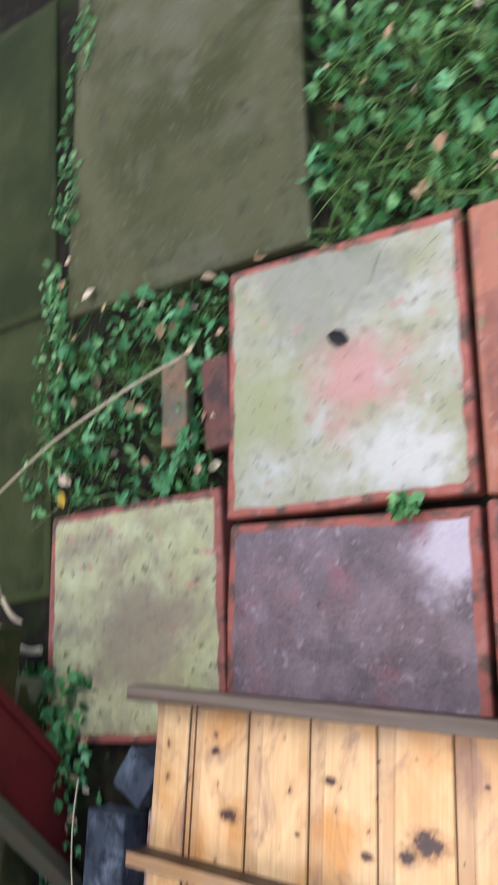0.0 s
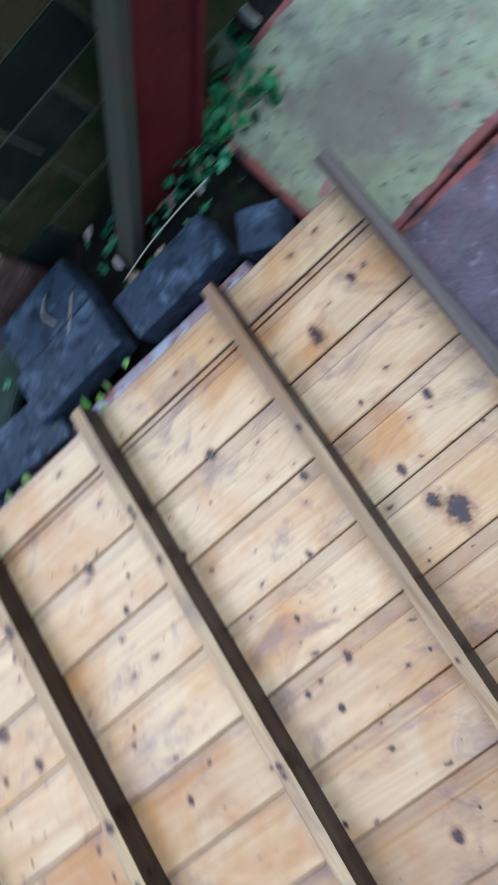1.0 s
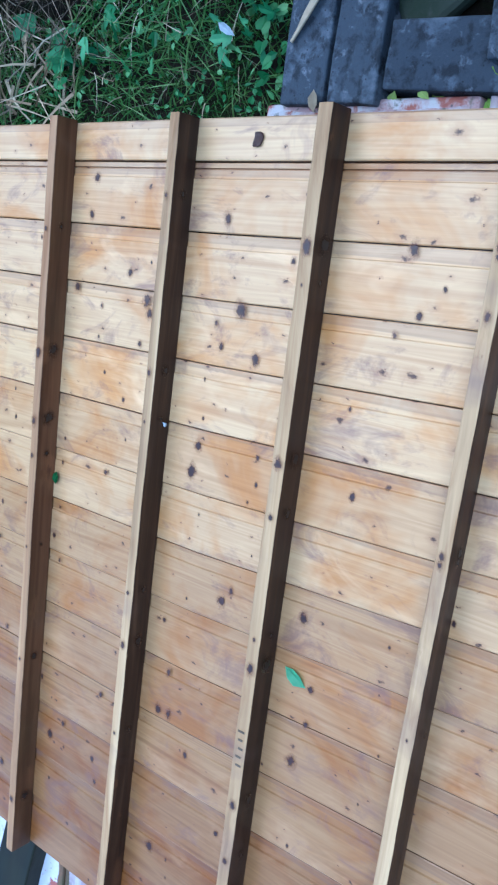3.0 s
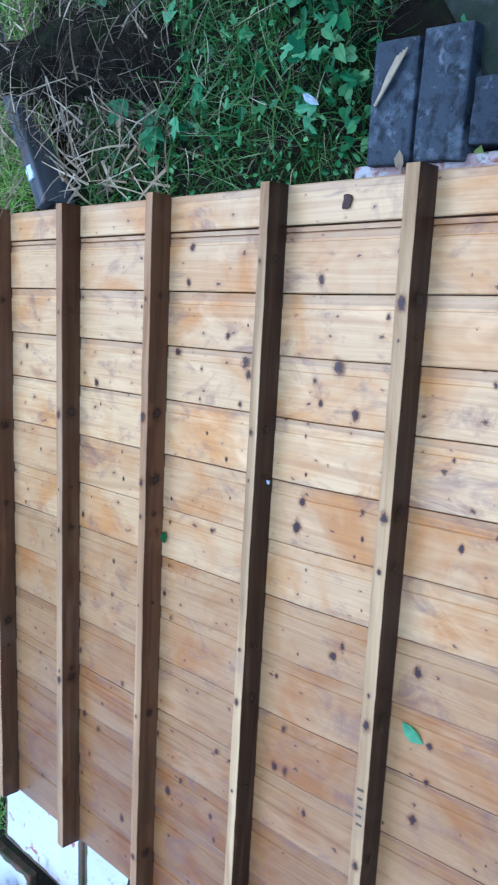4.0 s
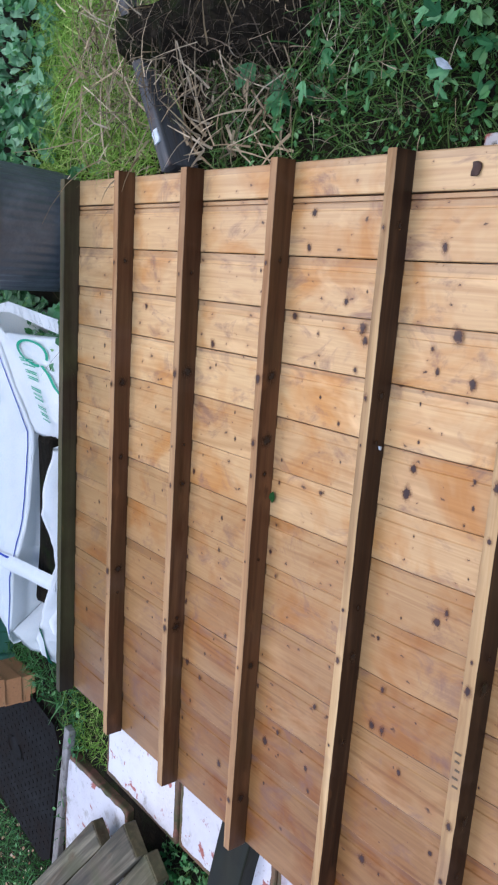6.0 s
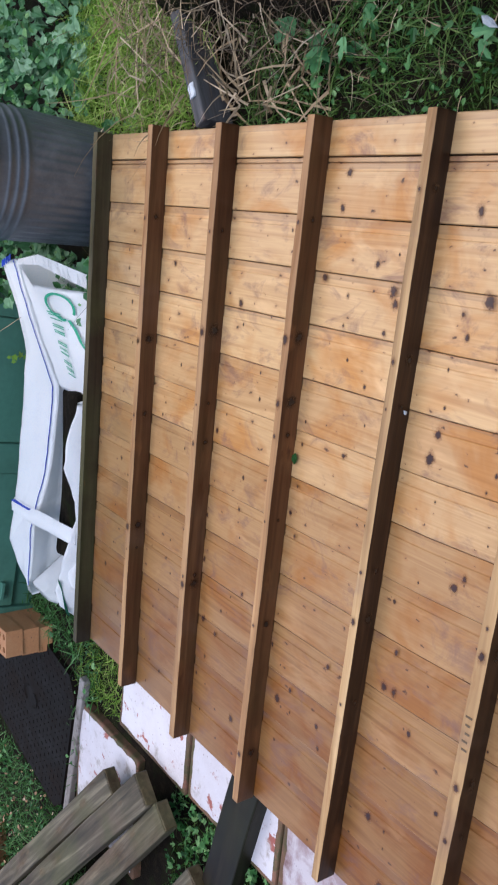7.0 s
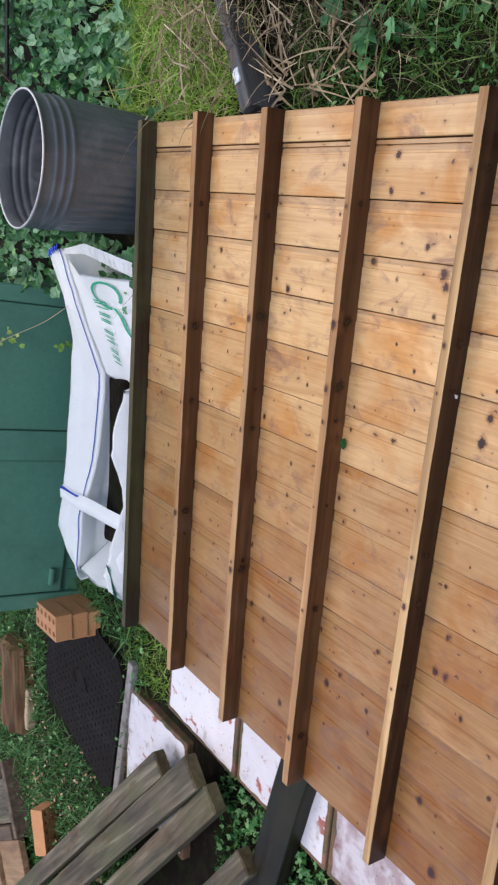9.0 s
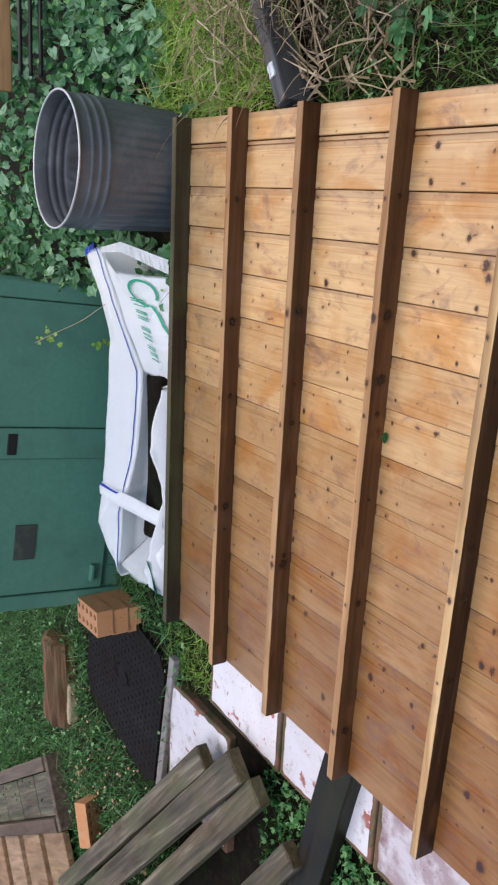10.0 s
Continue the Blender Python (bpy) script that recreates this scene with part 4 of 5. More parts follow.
def builders_bag():
    ob = empty("builders_bag", "white woven builder's bag, slumped open, blue stitching and green print", "bulk bag")
    # the folded collar along the back: outer edge, inner edge, then the wall inside
    outer = [(-0.417, 0.115), (-0.549, 0.062), (-0.706, 0.026), (-0.867, 0.031), (-1.032, 0.039), (-1.224, 0.049), (-1.386, 0.068), (-1.482, 0.032), (-1.621, -0.027)]
    inner = [(-0.383, 2.7, 0.128), (-0.532, 2.7, 0.081), (-0.702, 2.7, 0.014), (-0.791, 2.7, -0.031), (-0.92, 2.7, -0.027), (-1.082, 2.7, -0.015), (-1.203, 2.7, 0.015), (-1.3, 2.74, 0.024), (-1.537, 2.78, 0.016)]
    back = [
        [(x, 2.87, z - 0.09) for x, z in outer],
        [(x, 2.85, z) for x, z in outer],
        [((x + u) / 2, (2.85 + v) / 2, (z + w) / 2 + 0.014) for (x, z), (u, v, w) in zip(outer, inner)],
        inner,
        [(x - 0.01, y + 0.035, min(z - 0.05, -0.06)) for x, y, z in inner],
        [(x - 0.015, y + 0.02, -0.14) for x, y, z in inner],
    ]
    cloth = crumple(lerp_rows(back, 96, 0.002, 1, False), 8, 0.006, 1)
    part("back_side", sheet(bmesh.new(), cloth), M_BAG, ob)
    part("seam", sheet(bmesh.new(), [[p + Vector((0, -0.002, 0.003)) + Vector((0, -0.85, -0.3)) * dz for p in cloth[22]] for dz in (0.0024, -0.0024)], 0.001), M_BLUE, ob, "blue stitched seam")
    # the printed end, folded in: a shaded flap, then the printed panel
    flap = [
        [(-0.405, 2.695, 0.12), (-0.545, 2.695, 0.072), (-0.705, 2.695, 0.008), (-0.8, 2.695, -0.036)],
        [(-0.455, 2.63, 0.105), (-0.555, 2.625, 0.04), (-0.672, 2.62, -0.006), (-0.815, 2.62, -0.066)],
        [(-0.46, 2.56, 0.04), (-0.555, 2.56, 0.005), (-0.68, 2.56, -0.02), (-0.81, 2.57, -0.07)],
        [(-0.46, 2.47, -0.02), (-0.56, 2.47, -0.035), (-0.69, 2.47, -0.05), (-0.8, 2.47, -0.085)],
    ]
    grid = lerp_rows(flap, 30, 0.003, 4, False)
    printed = part("printed_side", sheet(bmesh.new(), crumple(grid, 8, 0.006, 4)), M_BAG, ob)

    def on_side(u, v):
        r, c = 1 + min(v * 2, 1.999), min(u * 30, 29.999)
        i, j = int(r), int(c)
        top, low = grid[i][j].lerp(grid[i][j + 1], c - j), grid[i + 1][j].lerp(grid[i + 1][j + 1], c - j)
        return top.lerp(low, r - i) + Vector((0, -0.004, 0.009))

    bm = bmesh.new()
    for k in range(5, 29):
        a0, a1 = 2 * math.pi * k / 28, 2 * math.pi * (k + 1) / 28
        q = [bm.verts.new(on_side(0.2 + r * 0.15 * math.cos(a), 0.42 + r * 0.3 * math.sin(a))) for a in (a0, a1) for r in (0.84, 1.0)]
        bm.faces.new((q[0], q[1], q[3], q[2]))
    part("printed_ring", bm, M_GREENPRINT, printed, "green printed ring")
    bm = bmesh.new()
    tail = [(0.33, 0.5), (0.4, 0.62), (0.5, 0.72), (0.58, 0.9)]
    for (u0, v0), (u1, v1) in zip(tail, tail[1:]):
        bm.faces.new([bm.verts.new(on_side(u, v)) for u, v in ((u0, v0), (u1, v1), (u1, v1 + 0.07), (u0, v0 + 0.07))])
    part("printed_tail", bm, M_GREENPRINT, printed)
    widths = (0.04, 0.028, 0.028, 0.028, 0.0, 0.028, 0.018, 0.04, 0.03, 0.028, 0.03)
    u0 = 0.26
    for k, w in enumerate(widths):
        if w:
            for half in (0, 1) if k % 3 != 1 else (0,):
                bm = bmesh.new()
                a, c = u0 + half * w * 0.62, u0 + half * w * 0.62 + w * 0.36
                bm.faces.new([bm.verts.new(on_side(u, v)) for u, v in ((a, 0.05), (c, 0.05), (c + 0.02, 0.36), (a + 0.02, 0.36))])
                part("printed_bar", bm, M_GREENPRINT, printed)
        u0 += (w or 0.02) * 1.35 + 0.016
    # the front rim, low behind the panel's end, and the tucked corner
    rim = [(-0.82, -0.03), (-0.98, 0.004), (-1.04, 0.009), (-1.163, -0.036), (-1.235, -0.038), (-1.36, -0.005), (-1.47, 0.02), (-1.53, 0.0), (-1.6, -0.07)]
    front = [[(x, 2.585, min(z - 0.05, -0.06)) for x, z in rim], [(x, 2.55, z) for x, z in rim], [(x - 0.005, 2.515, z - 0.06) for x, z in rim], [(x - 0.01, 2.49, -0.14) for x, z in rim]]
    part("front_side", sheet(bmesh.new(), crumple(lerp_rows(front, 80, 0.004, 7, False), 8, 0.014, 7)), M_BAG, ob)
    end = [[(-1.545, 2.8, 0.0), (-1.55, 2.7, 0.005), (-1.54, 2.62, 0.01), (-1.52, 2.55, 0.005)], [(-1.5, 2.79, -0.05), (-1.5, 2.7, -0.05), (-1.49, 2.62, -0.05), (-1.48, 2.56, -0.05)], [(-1.42, 2.78, -0.14), (-1.42, 2.7, -0.14), (-1.42, 2.63, -0.14), (-1.42, 2.56, -0.14)]]
    part("end_side", sheet(bmesh.new(), crumple(lerp_rows(end, 30, 0.004, 12, False), 8, 0.012, 12)), M_BAG, ob)
    tuck = [[(-1.27, 2.56, -0.045), (-1.4, 2.58, -0.01), (-1.5, 2.6, 0.0)], [(-1.3, 2.53, -0.07), (-1.42, 2.52, -0.03), (-1.57, 2.54, -0.04)], [(-1.32, 2.49, -0.11), (-1.46, 2.48, -0.09), (-1.64, 2.5, -0.12)]]
    tucked = part("tucked_corner", sheet(bmesh.new(), crumple(lerp_rows(tuck, 30, 0.005, 8, False), 10, 0.016, 9)), M_BAG, ob)
    ring = lerp_rows([[(-1.43, 2.555, 0.002), (-1.5, 2.545, -0.012), (-1.56, 2.545, -0.03)], [(-1.44, 2.54, -0.002), (-1.51, 2.53, -0.018), (-1.57, 2.53, -0.04)]], 10, 0.0, 1)
    part("printed_bar", sheet(bmesh.new(), [[p + Vector((0, -0.003, 0.01)) for p in r] for r in ring], 0.001), M_GREENPRINT, tucked)
    strap = [[(-0.385, 2.7, 0.125), (-0.361, 2.6, 0.1), (-0.407, 2.5, -0.018)], [(-0.4, 2.7, 0.122), (-0.393, 2.6, 0.098), (-0.452, 2.5, -0.02)]]
    part("strap", sheet(bmesh.new(), lerp_rows(strap, 20, 0.002, 2, False)), M_BAG, ob)
    handle = [[(-1.23, 2.855, 0.05), (-1.23, 2.74, 0.042), (-1.24, 2.66, 0.008), (-1.255, 2.59, -0.025), (-1.265, 2.54, -0.05)]]
    handle += [[(x - 0.018, y, z + 0.012) for x, y, z in handle[0]], [(x - 0.045, y - 0.004, z + 0.012) for x, y, z in handle[0]], [(x - 0.06, y - 0.006, z - 0.004) for x, y, z in handle[0]]]
    loop = part("strap", sheet(bmesh.new(), lerp_rows(handle, 24, 0.003, 3), 0.004), M_BAG, ob)
    for k in range(11):
        y = 2.845 - 0.011 * k
        part("stitch", box(-1.238, -1.2345, y - 0.006, y + 0.002, 0.052 - 0.0012 * k, 0.066 - 0.0013 * k, 0.0006), M_BLUE, loop)
    for k in range(2, 7):
        y = 2.85 - 0.022 * k
        part("stitch", box(-0.43 + 0.006 * k, -0.408 + 0.006 * k, y - 0.003, y + 0.003, 0.124 + 0.003 * k, 0.131 + 0.002 * k, 0.001), M_BLUE, ob, "blue stitching at the corner")
    # soil set high, so its dark colour also stands in for the opening's shade
    part("soil_filling", worn(box(-1.4, -0.8, 2.57, 2.715, -0.14, -0.045, 0.02), 0.02, 8, 2), M_SOIL, ob, "dark soil in the bag")


builders_bag()

# ---- plants ----


def leaf_points(kind):
    if kind == "oval":
        return [(0, 0, 0), (0.28, 0.3, 0.05), (0.3, 0.65, 0.06), (0, 1, -0.08), (-0.3, 0.65, 0.06), (-0.28, 0.3, 0.05)], [(0, 1, 2, 3), (0, 3, 4, 5)]
    if kind == "ivy":
        return [(0, 0, 0), (0.42, -0.05, 0.04), (0.3, 0.3, 0.03), (0.55, 0.45, 0.05), (0.25, 0.6, 0.02), (0, 1, -0.06), (-0.25, 0.6, 0.02), (-0.55, 0.45, 0.05), (-0.3, 0.3, 0.03), (-0.42, -0.05, 0.04)], [(0, 1, 2), (0, 2, 3, 4), (0, 4, 5), (0, 5, 6), (0, 6, 7, 8), (0, 8, 9)]
    if kind == "heart":
        return [(0, 0, -0.03), (0.26, -0.14, 0.05), (0.48, 0.12, 0.08), (0.4, 0.48, 0.05), (0.16, 0.8, 0.0), (0, 1.05, -0.12), (-0.16, 0.8, 0.0), (-0.4, 0.48, 0.05), (-0.48, 0.12, 0.08), (-0.26, -0.14, 0.05)], [(0, 1, 2, 3), (0, 3, 4, 5), (0, 5, 6, 7), (0, 7, 8, 9)]
    return [(0, 0, 0), (0.2, 0.1, 0.03), (0.45, 0.5, 0.06), (0.15, 0.45, 0.03), (0.18, 0.8, 0.02), (0, 1, -0.05), (-0.18, 0.8, 0.02), (-0.15, 0.45, 0.03), (-0.45, 0.5, 0.06), (-0.2, 0.1, 0.03)], [(0, 1, 2, 3), (0, 3, 4, 5), (0, 5, 6, 7), (0, 7, 8, 9)]


def foliage(name, label, category, spots, kind, size, mat, seed, tilt=0.6):
    """Many leaves as one mesh. spots: places, and the way that the leaves face there."""
    rng = random.Random(seed)
    pts, faces = leaf_points(kind)
    verts, polys = [], []
    for p, up in spots:
        s = size * rng.uniform(0.55, 1.3)
        nrm = (Vector(up) + Vector((rng.gauss(0, tilt), rng.gauss(0, tilt), rng.gauss(0, tilt)))).normalized()
        side = nrm.orthogonal().normalized()
        side.rotate(Matrix.Rotation(rng.uniform(0, 6.283), 3, nrm))
        fwd = nrm.cross(side)
        at = len(verts)
        verts += [tuple(Vector(p) + (side * x + fwd * (y - 0.4) + nrm * z) * s) for x, y, z in pts]
        polys += [tuple(at + i for i in f) for f in faces]
    me = bpy.data.meshes.new(name)
    me.from_pydata(verts, [], polys)
    me.materials.append(mat)
    return tagged(new(name, me), label, category, kind="stuff")


def blades(name, label, category, spots, length, width, mat, seed, lean=0.5, droop=0.5):
    """Grass blades or straws as one mesh: each a tapering bent strip."""
    rng = random.Random(seed)
    verts, polys = [], []
    for p, up in spots:
        ln = length * rng.uniform(0.5, 1.35)
        w = width * rng.uniform(0.6, 1.3)
        d = (Vector(up) + Vector((rng.gauss(0, lean), rng.gauss(0, lean), rng.gauss(0, lean * 0.3)))).normalized()
        side = d.cross(Vector((rng.gauss(0, 1), rng.gauss(0, 1), 0.3))).normalized()
        bend = Vector((rng.gauss(0, 1), rng.gauss(0, 1), -0.9)) * droop
        at = len(verts)
        q = Vector(p)
        for k in range(5):
            f = k / 4
            c = q + d * ln * f + bend * ln * f * f * 0.5
            ww = w * (1 - f * 0.85)
            verts += [tuple(c - side * ww / 2), tuple(c + side * ww / 2)]
            if k:
                polys.append((at + 2 * k - 2, at + 2 * k - 1, at + 2 * k + 1, at + 2 * k))
    me = bpy.data.meshes.new(name)
    me.from_pydata(verts, [], polys)
    me.materials.append(mat)
    return tagged(new(name, me), label, category, kind="stuff")


BARE = [(-2.5, -1.83, 2.62, 3.38), (-2.4, -1.95, 2.16, 2.6), (-1.88, -1.6, 1.45, 2.3), (-1.88, -1.6, 0.97, 1.45), (-0.75, -0.03, -0.77, 0.1), (-0.19, 0.37, -1.62, -0.8), (0.24, 0.46, 0.7, 0.9)]


def field(n, x0, x1, y0, y1, seed, h=0.0, up=(0, 0, 1), clump=0.0):
    """Spots over a patch of ground, thinned into clumps."""
    rng = random.Random(seed)
    out = []
    while len(out) < n:
        x, y = rng.uniform(x0, x1), rng.uniform(y0, y1)
        if any(a < x < b and c < y < d for a, b, c, d in BARE):
            continue
        if clump and noise.noise(Vector((x * 9, y * 9, seed))) < clump * rng.uniform(-0.6, 0.8):
            continue
        out.append(((x, y, max(ground_z(x, y), ZG - 0.02) + h * rng.random()), up))
    return out


# right of the panel
blades("grass_patch", "short dark green lawn grass with clover", "grass", field(8500, -0.02, 1.1, 0.98, 1.9, 1), 0.055, 0.0032, M_GRASS, 1, 0.8, 0.6)
foliage("clover_patch", "small clover and weed leaves in the grass", "weeds", field(1250, 0.0, 1.0, 1.0, 1.8, 2, 0.035, clump=1.1), "oval", 0.016, M_LEAF, 2)
foliage("weed_plants", "broad lobed green weeds beside the bricks", "weeds", field(38, 0.1, 0.33, 1.03, 1.18, 3, 0.09), "lobed", 0.034, M_LEAFBLUE, 3, 0.6)
foliage("weed_plants", "small heart-shaped weeds beside the bricks", "weeds", field(34, 0.04, 0.32, 1.03, 1.14, 33, 0.07), "heart", 0.024, M_LEAF, 3, 0.6)
foliage("weed_plants", "lobed green weeds growing through the lawn", "weeds", field(110, 0.08, 0.9, 1.2, 1.65, 4, 0.06, clump=1.3), "lobed", 0.03, M_LEAF, 4, 0.6)
blades("long_grass", "long green grass blades bent over the lawn", "grass", field(420, 0.1, 0.7, 1.15, 1.6, 71, 0.02, clump=0.8), 0.13, 0.0042, M_GRASS, 71, 1.0, 0.9)
blades("dry_grass_clump", "thin dry stalks lying in the lawn", "dry grass", field(330, 0.03, 0.7, 1.08, 1.7, 72, 0.06), 0.09, 0.0021, M_STRAW, 72, 1.8, 0.6)
blades("dry_grass_clump", "tangle of pale dead straw beside the pit", "dry grass", field(95, 0.04, 0.22, 1.56, 1.98, 5, 0.06), 0.17, 0.0065, M_STRAW, 5, 2.2, 0.5)
blades("dry_grass_clump", "pale straw hanging over the turned sod", "dry grass", field(130, 0.2, 0.62, 1.55, 2.3, 73, 0.16), 0.15, 0.004, M_STRAW, 73, 2.0, 0.6)
blades("brown_grass_clump", "matted brown dead grass", "dry grass", field(1900, 0.14, 0.7, 1.45, 2.35, 6, 0.15), 0.1, 0.0022, M_BROWNSTRAW, 6, 1.5, 0.7)
blades("bright_grass_tuft", "bright green long grass", "grass", field(7000, 0.02, 0.85, 2.06, 2.8, 7, 0.05), 0.11, 0.0034, M_LUSH, 7, 0.8, 0.8)
blades("dry_grass_clump", "pale dry stalks among bright grass", "dry grass", field(330, 0.0, 0.5, 2.05, 2.5, 8, 0.11), 0.18, 0.0055, M_STRAW, 8, 1.4, 0.7)
foliage("weed_plants", "broad pale weeds among dry grass", "weeds", field(26, 0.12, 0.85, 1.35, 1.75, 63, 0.08, clump=0.7), "lobed", 0.055, M_LEAFBLUE, 63, 0.6)
foliage("weed_plants", "small weed tuft in a slab joint", "weeds", [((-0.41 + 0.02 * math.sin(i * 2.4), -0.305 + 0.012 * math.cos(i * 1.7), -0.105 + 0.002 * (i % 5)), (0, 0, 1)) for i in range(26)], "lobed", 0.026, M_LEAF, 64, 0.7)


def turned_sod():
    """A clod of turf turned upside down: an uneven ridge of dark soil and roots."""
    bm = bmesh.new()
    nu, nv = 60, 26
    rows = []
    for i in range(nu + 1):
        u = i / nu
        cx, cy = 0.27 + 0.13 * u + 0.03 * math.sin(u * 5), 1.47 + 0.9 * u
        row = []
        for k in range(nv + 1):
            v = -1 + 2 * k / nv
            half = 0.105 * (1 + 0.35 * noise.noise(Vector((u * 5, v, 3)))) * min(1, 5 * u + 0.25, 5 * (1 - u) + 0.25)
            p = Vector((cx + half * v, cy, 0))
            z = -0.15 + 0.14 * max(0, 1 - v * v) ** 0.6 * min(1, 4 * u + 0.3, 4 * (1 - u) + 0.1)
            z += 0.03 * noise.noise(p * 14) + 0.016 * noise.noise(p * 38) + 0.008 * noise.noise(p * 90)
            row.append(bm.verts.new((p.x, p.y, z)))
        rows.append(row)
    for lo, hi in zip(rows, rows[1:]):
        for k in range(nv):
            bm.faces.new((lo[k], lo[k + 1], hi[k + 1], hi[k]))
    single("turned_sod", bm, M_SOIL, "clod of dark soil and roots turned over beside the plank", "soil clod")


turned_sod()
# ivy bank
rng = random.Random(11)
ivy = []
for i in range(17000):
    x, y = rng.uniform(-0.8, 1.8), rng.uniform(2.45, 4.3)
    if x < -0.56 or (x + 0.145) ** 2 + (y - 2.62) ** 2 < 0.052 or y < 2.66 and x > 0.05:
        continue
    z = -0.13 + 0.5 * max(0, min(1, (y - 2.7) / 1.2)) + 0.12 * rng.random()
    ivy.append(((x, y, z), (-0.1, -0.6, 0.8)))
foliage("ivy_bank", "thick bank of green climbing weeds with heart-shaped leaves", "ivy", ivy[::2], "heart", 0.04, M_IVY, 11, 0.65)
foliage("ivy_bank", "small pale leaves through the climbing bank", "ivy", [(Vector(p) + Vector((0, -0.02, 0.02)), up) for p, up in ivy[1::3]], "oval", 0.026, M_LEAF, 12, 0.8)
blades("bank_stems", "brown stems trailing through the climbing bank", "stems", [(Vector(p) + Vector((0, 0, -0.02)), (0, -0.3, 0.5)) for p, up in ivy[5::25]], 0.16, 0.003, M_DEADSTEM, 13, 1.2, 0.6)
# far left
blades("rough_grass", "rough green grass between slabs and shed", "grass", field(26000, -4.8, -1.62, 2.5, 5.0, 12), 0.075, 0.0046, M_LAWN, 12, 0.8, 0.6)
foliage("ground_weeds", "small weeds covering the ground", "weeds", field(3600, -4.8, -1.62, 2.45, 5.2, 13, 0.06, clump=0.6), "oval", 0.022, M_LEAF, 13)
blades("grass_tuft", "grass tuft at the panel's corner", "grass", field(700, -1.9, -1.58, 2.33, 2.62, 14), 0.045, 0.003, M_LUSH, 14, 0.8, 0.6)
foliage("ground_weeds", "weeds beside the stacked timbers", "weeds", field(900, -2.3, -1.87, 1.2, 1.95, 15, 0.04), "lobed", 0.026, M_LEAF, 15)
blades("rough_grass", "rough grass under the panel's edge", "grass", field(1500, -2.6, -1.6, 0.9, 1.95, 41), 0.05, 0.003, M_GRASS, 41, 0.8, 0.6)
foliage("ground_weeds", "small weeds at the foot of the red board", "weeds", field(90, 0.17, 0.3, 0.06, 0.4, 65, 0.025), "lobed", 0.019, M_LEAFBLUE, 65, 0.7)
foliage("leaf_litter", "dead leaves at the foot of the wall", "leaf litter", field(20, 0.16, 0.32, 0.1, 0.4, 66, 0.01), "oval", 0.026, M_DEAD, 66, 0.6)
foliage("leaf_litter", "pale flecks of litter between deck and manhole", "leaf litter", field(420, -3.3, -2.35, 2.6, 3.6, 81, 0.05), "oval", 0.016, M_DEAD, 81, 0.6)
# paving end
foliage("ground_weeds", "weeds growing between the slabs", "weeds", field(300, -0.03, 0.41, -0.77, -0.34, 16, 0.03, clump=0.9), "oval", 0.022, M_LEAF, 16, 0.9)
foliage("ground_weeds", "lobed weeds between the slabs", "weeds", field(120, -0.03, 0.41, -0.77, -0.34, 61, 0.04, clump=0.7), "lobed", 0.036, M_LEAFBLUE, 61, 0.8)
blades("grass_tuft", "grass blades between the slabs", "grass", field(700, -0.03, 0.41, -0.77, -0.34, 42, clump=0.5), 0.07, 0.003, M_GRASS, 42, 0.9, 0.7)
foliage("ground_weeds", "ground ivy and weeds beside the slab", "weeds", field(1700, -1.5, -0.2, -1.9, -0.8, 17, 0.03, clump=0.8), "heart", 0.024, M_LEAF, 17, 0.9)
foliage("ground_weeds", "lobed weeds beside the slab", "weeds", field(220, -1.5, -0.2, -1.9, -0.8, 62, 0.05, clump=0.7), "lobed", 0.045, M_LEAFBLUE, 62, 0.8)
blades("grass_tuft", "long green grass bending over the slab", "grass", field(1500, -0.95, -0.24, -1.25, -0.78, 18), 0.1, 0.004, M_GRASS, 18, 0.9, 0.8)
foliage("ground_weeds", "dark green weeds beside the red board", "weeds", field(300, 0.22, 0.46, -0.02, 0.22, 19, 0.04), "oval", 0.026, M_LEAF, 19)
foliage("ground_weeds", "small leaves sprouting along the bricks", "weeds", field(46, 0.015, 0.06, 0.42, 0.8, 20, 0.06), "heart", 0.02, M_LUSH, 20)
foliage("ground_weeds", "small weeds filling the slab joints", "weeds", field(420, 0.385, 0.46, -1.6, -0.3, 43, 0.03, clump=0.5), "oval", 0.018, M_LEAF, 43)
foliage("leaf_litter", "scattered dead leaves on the soil", "leaf litter", field(150, -1.0, 0.42, -1.4, -0.36, 44, 0.045), "oval", 0.028, M_DEAD, 44, 0.5)
foliage("ground_weeds", "weeds among bricks and concrete", "weeds", field(90, 0.2, 0.62, 0.62, 1.02, 45, 0.03, clump=0.9), "lobed", 0.024, M_LEAFBLUE, 45)
blades("brown_grass_clump", "dead stalks among the bricks", "dry grass", field(500, 0.25, 0.9, 0.75, 1.1, 46, 0.02), 0.1, 0.0022, M_BROWNSTRAW, 46, 1.6, 0.6)

# ---- small things ----


def stalk(name, label, category, pts, r0, r1, mat):
    """A bent stem: a tapering tube through a few points."""
    row = lerp_rows([pts], 24, 0.0, 0)[0]
    bm = bmesh.new()
    rings = []
    for i, p in enumerate(row):
        d = (row[min(i + 1, 24)] - row[max(i - 1, 0)]).normalized()
        a = d.orthogonal().normalized()
        b = d.cross(a)
        r = r0 + (r1 - r0) * i / 24
        rings.append([bm.verts.new(p + (a * math.cos(t) + b * math.sin(t)) * r) for t in [math.pi * k / 3 for k in range(6)]])
    for lo, hi in zip(rings, rings[1:]):
        for k in range(6):
            bm.faces.new((lo[k], lo[(k + 1) % 6], hi[(k + 1) % 6], hi[k])).smooth = True
    bm.faces.new(rings[0][::-1])
    bm.faces.new(rings[-1])
    return single(name, bm, mat, label, category)


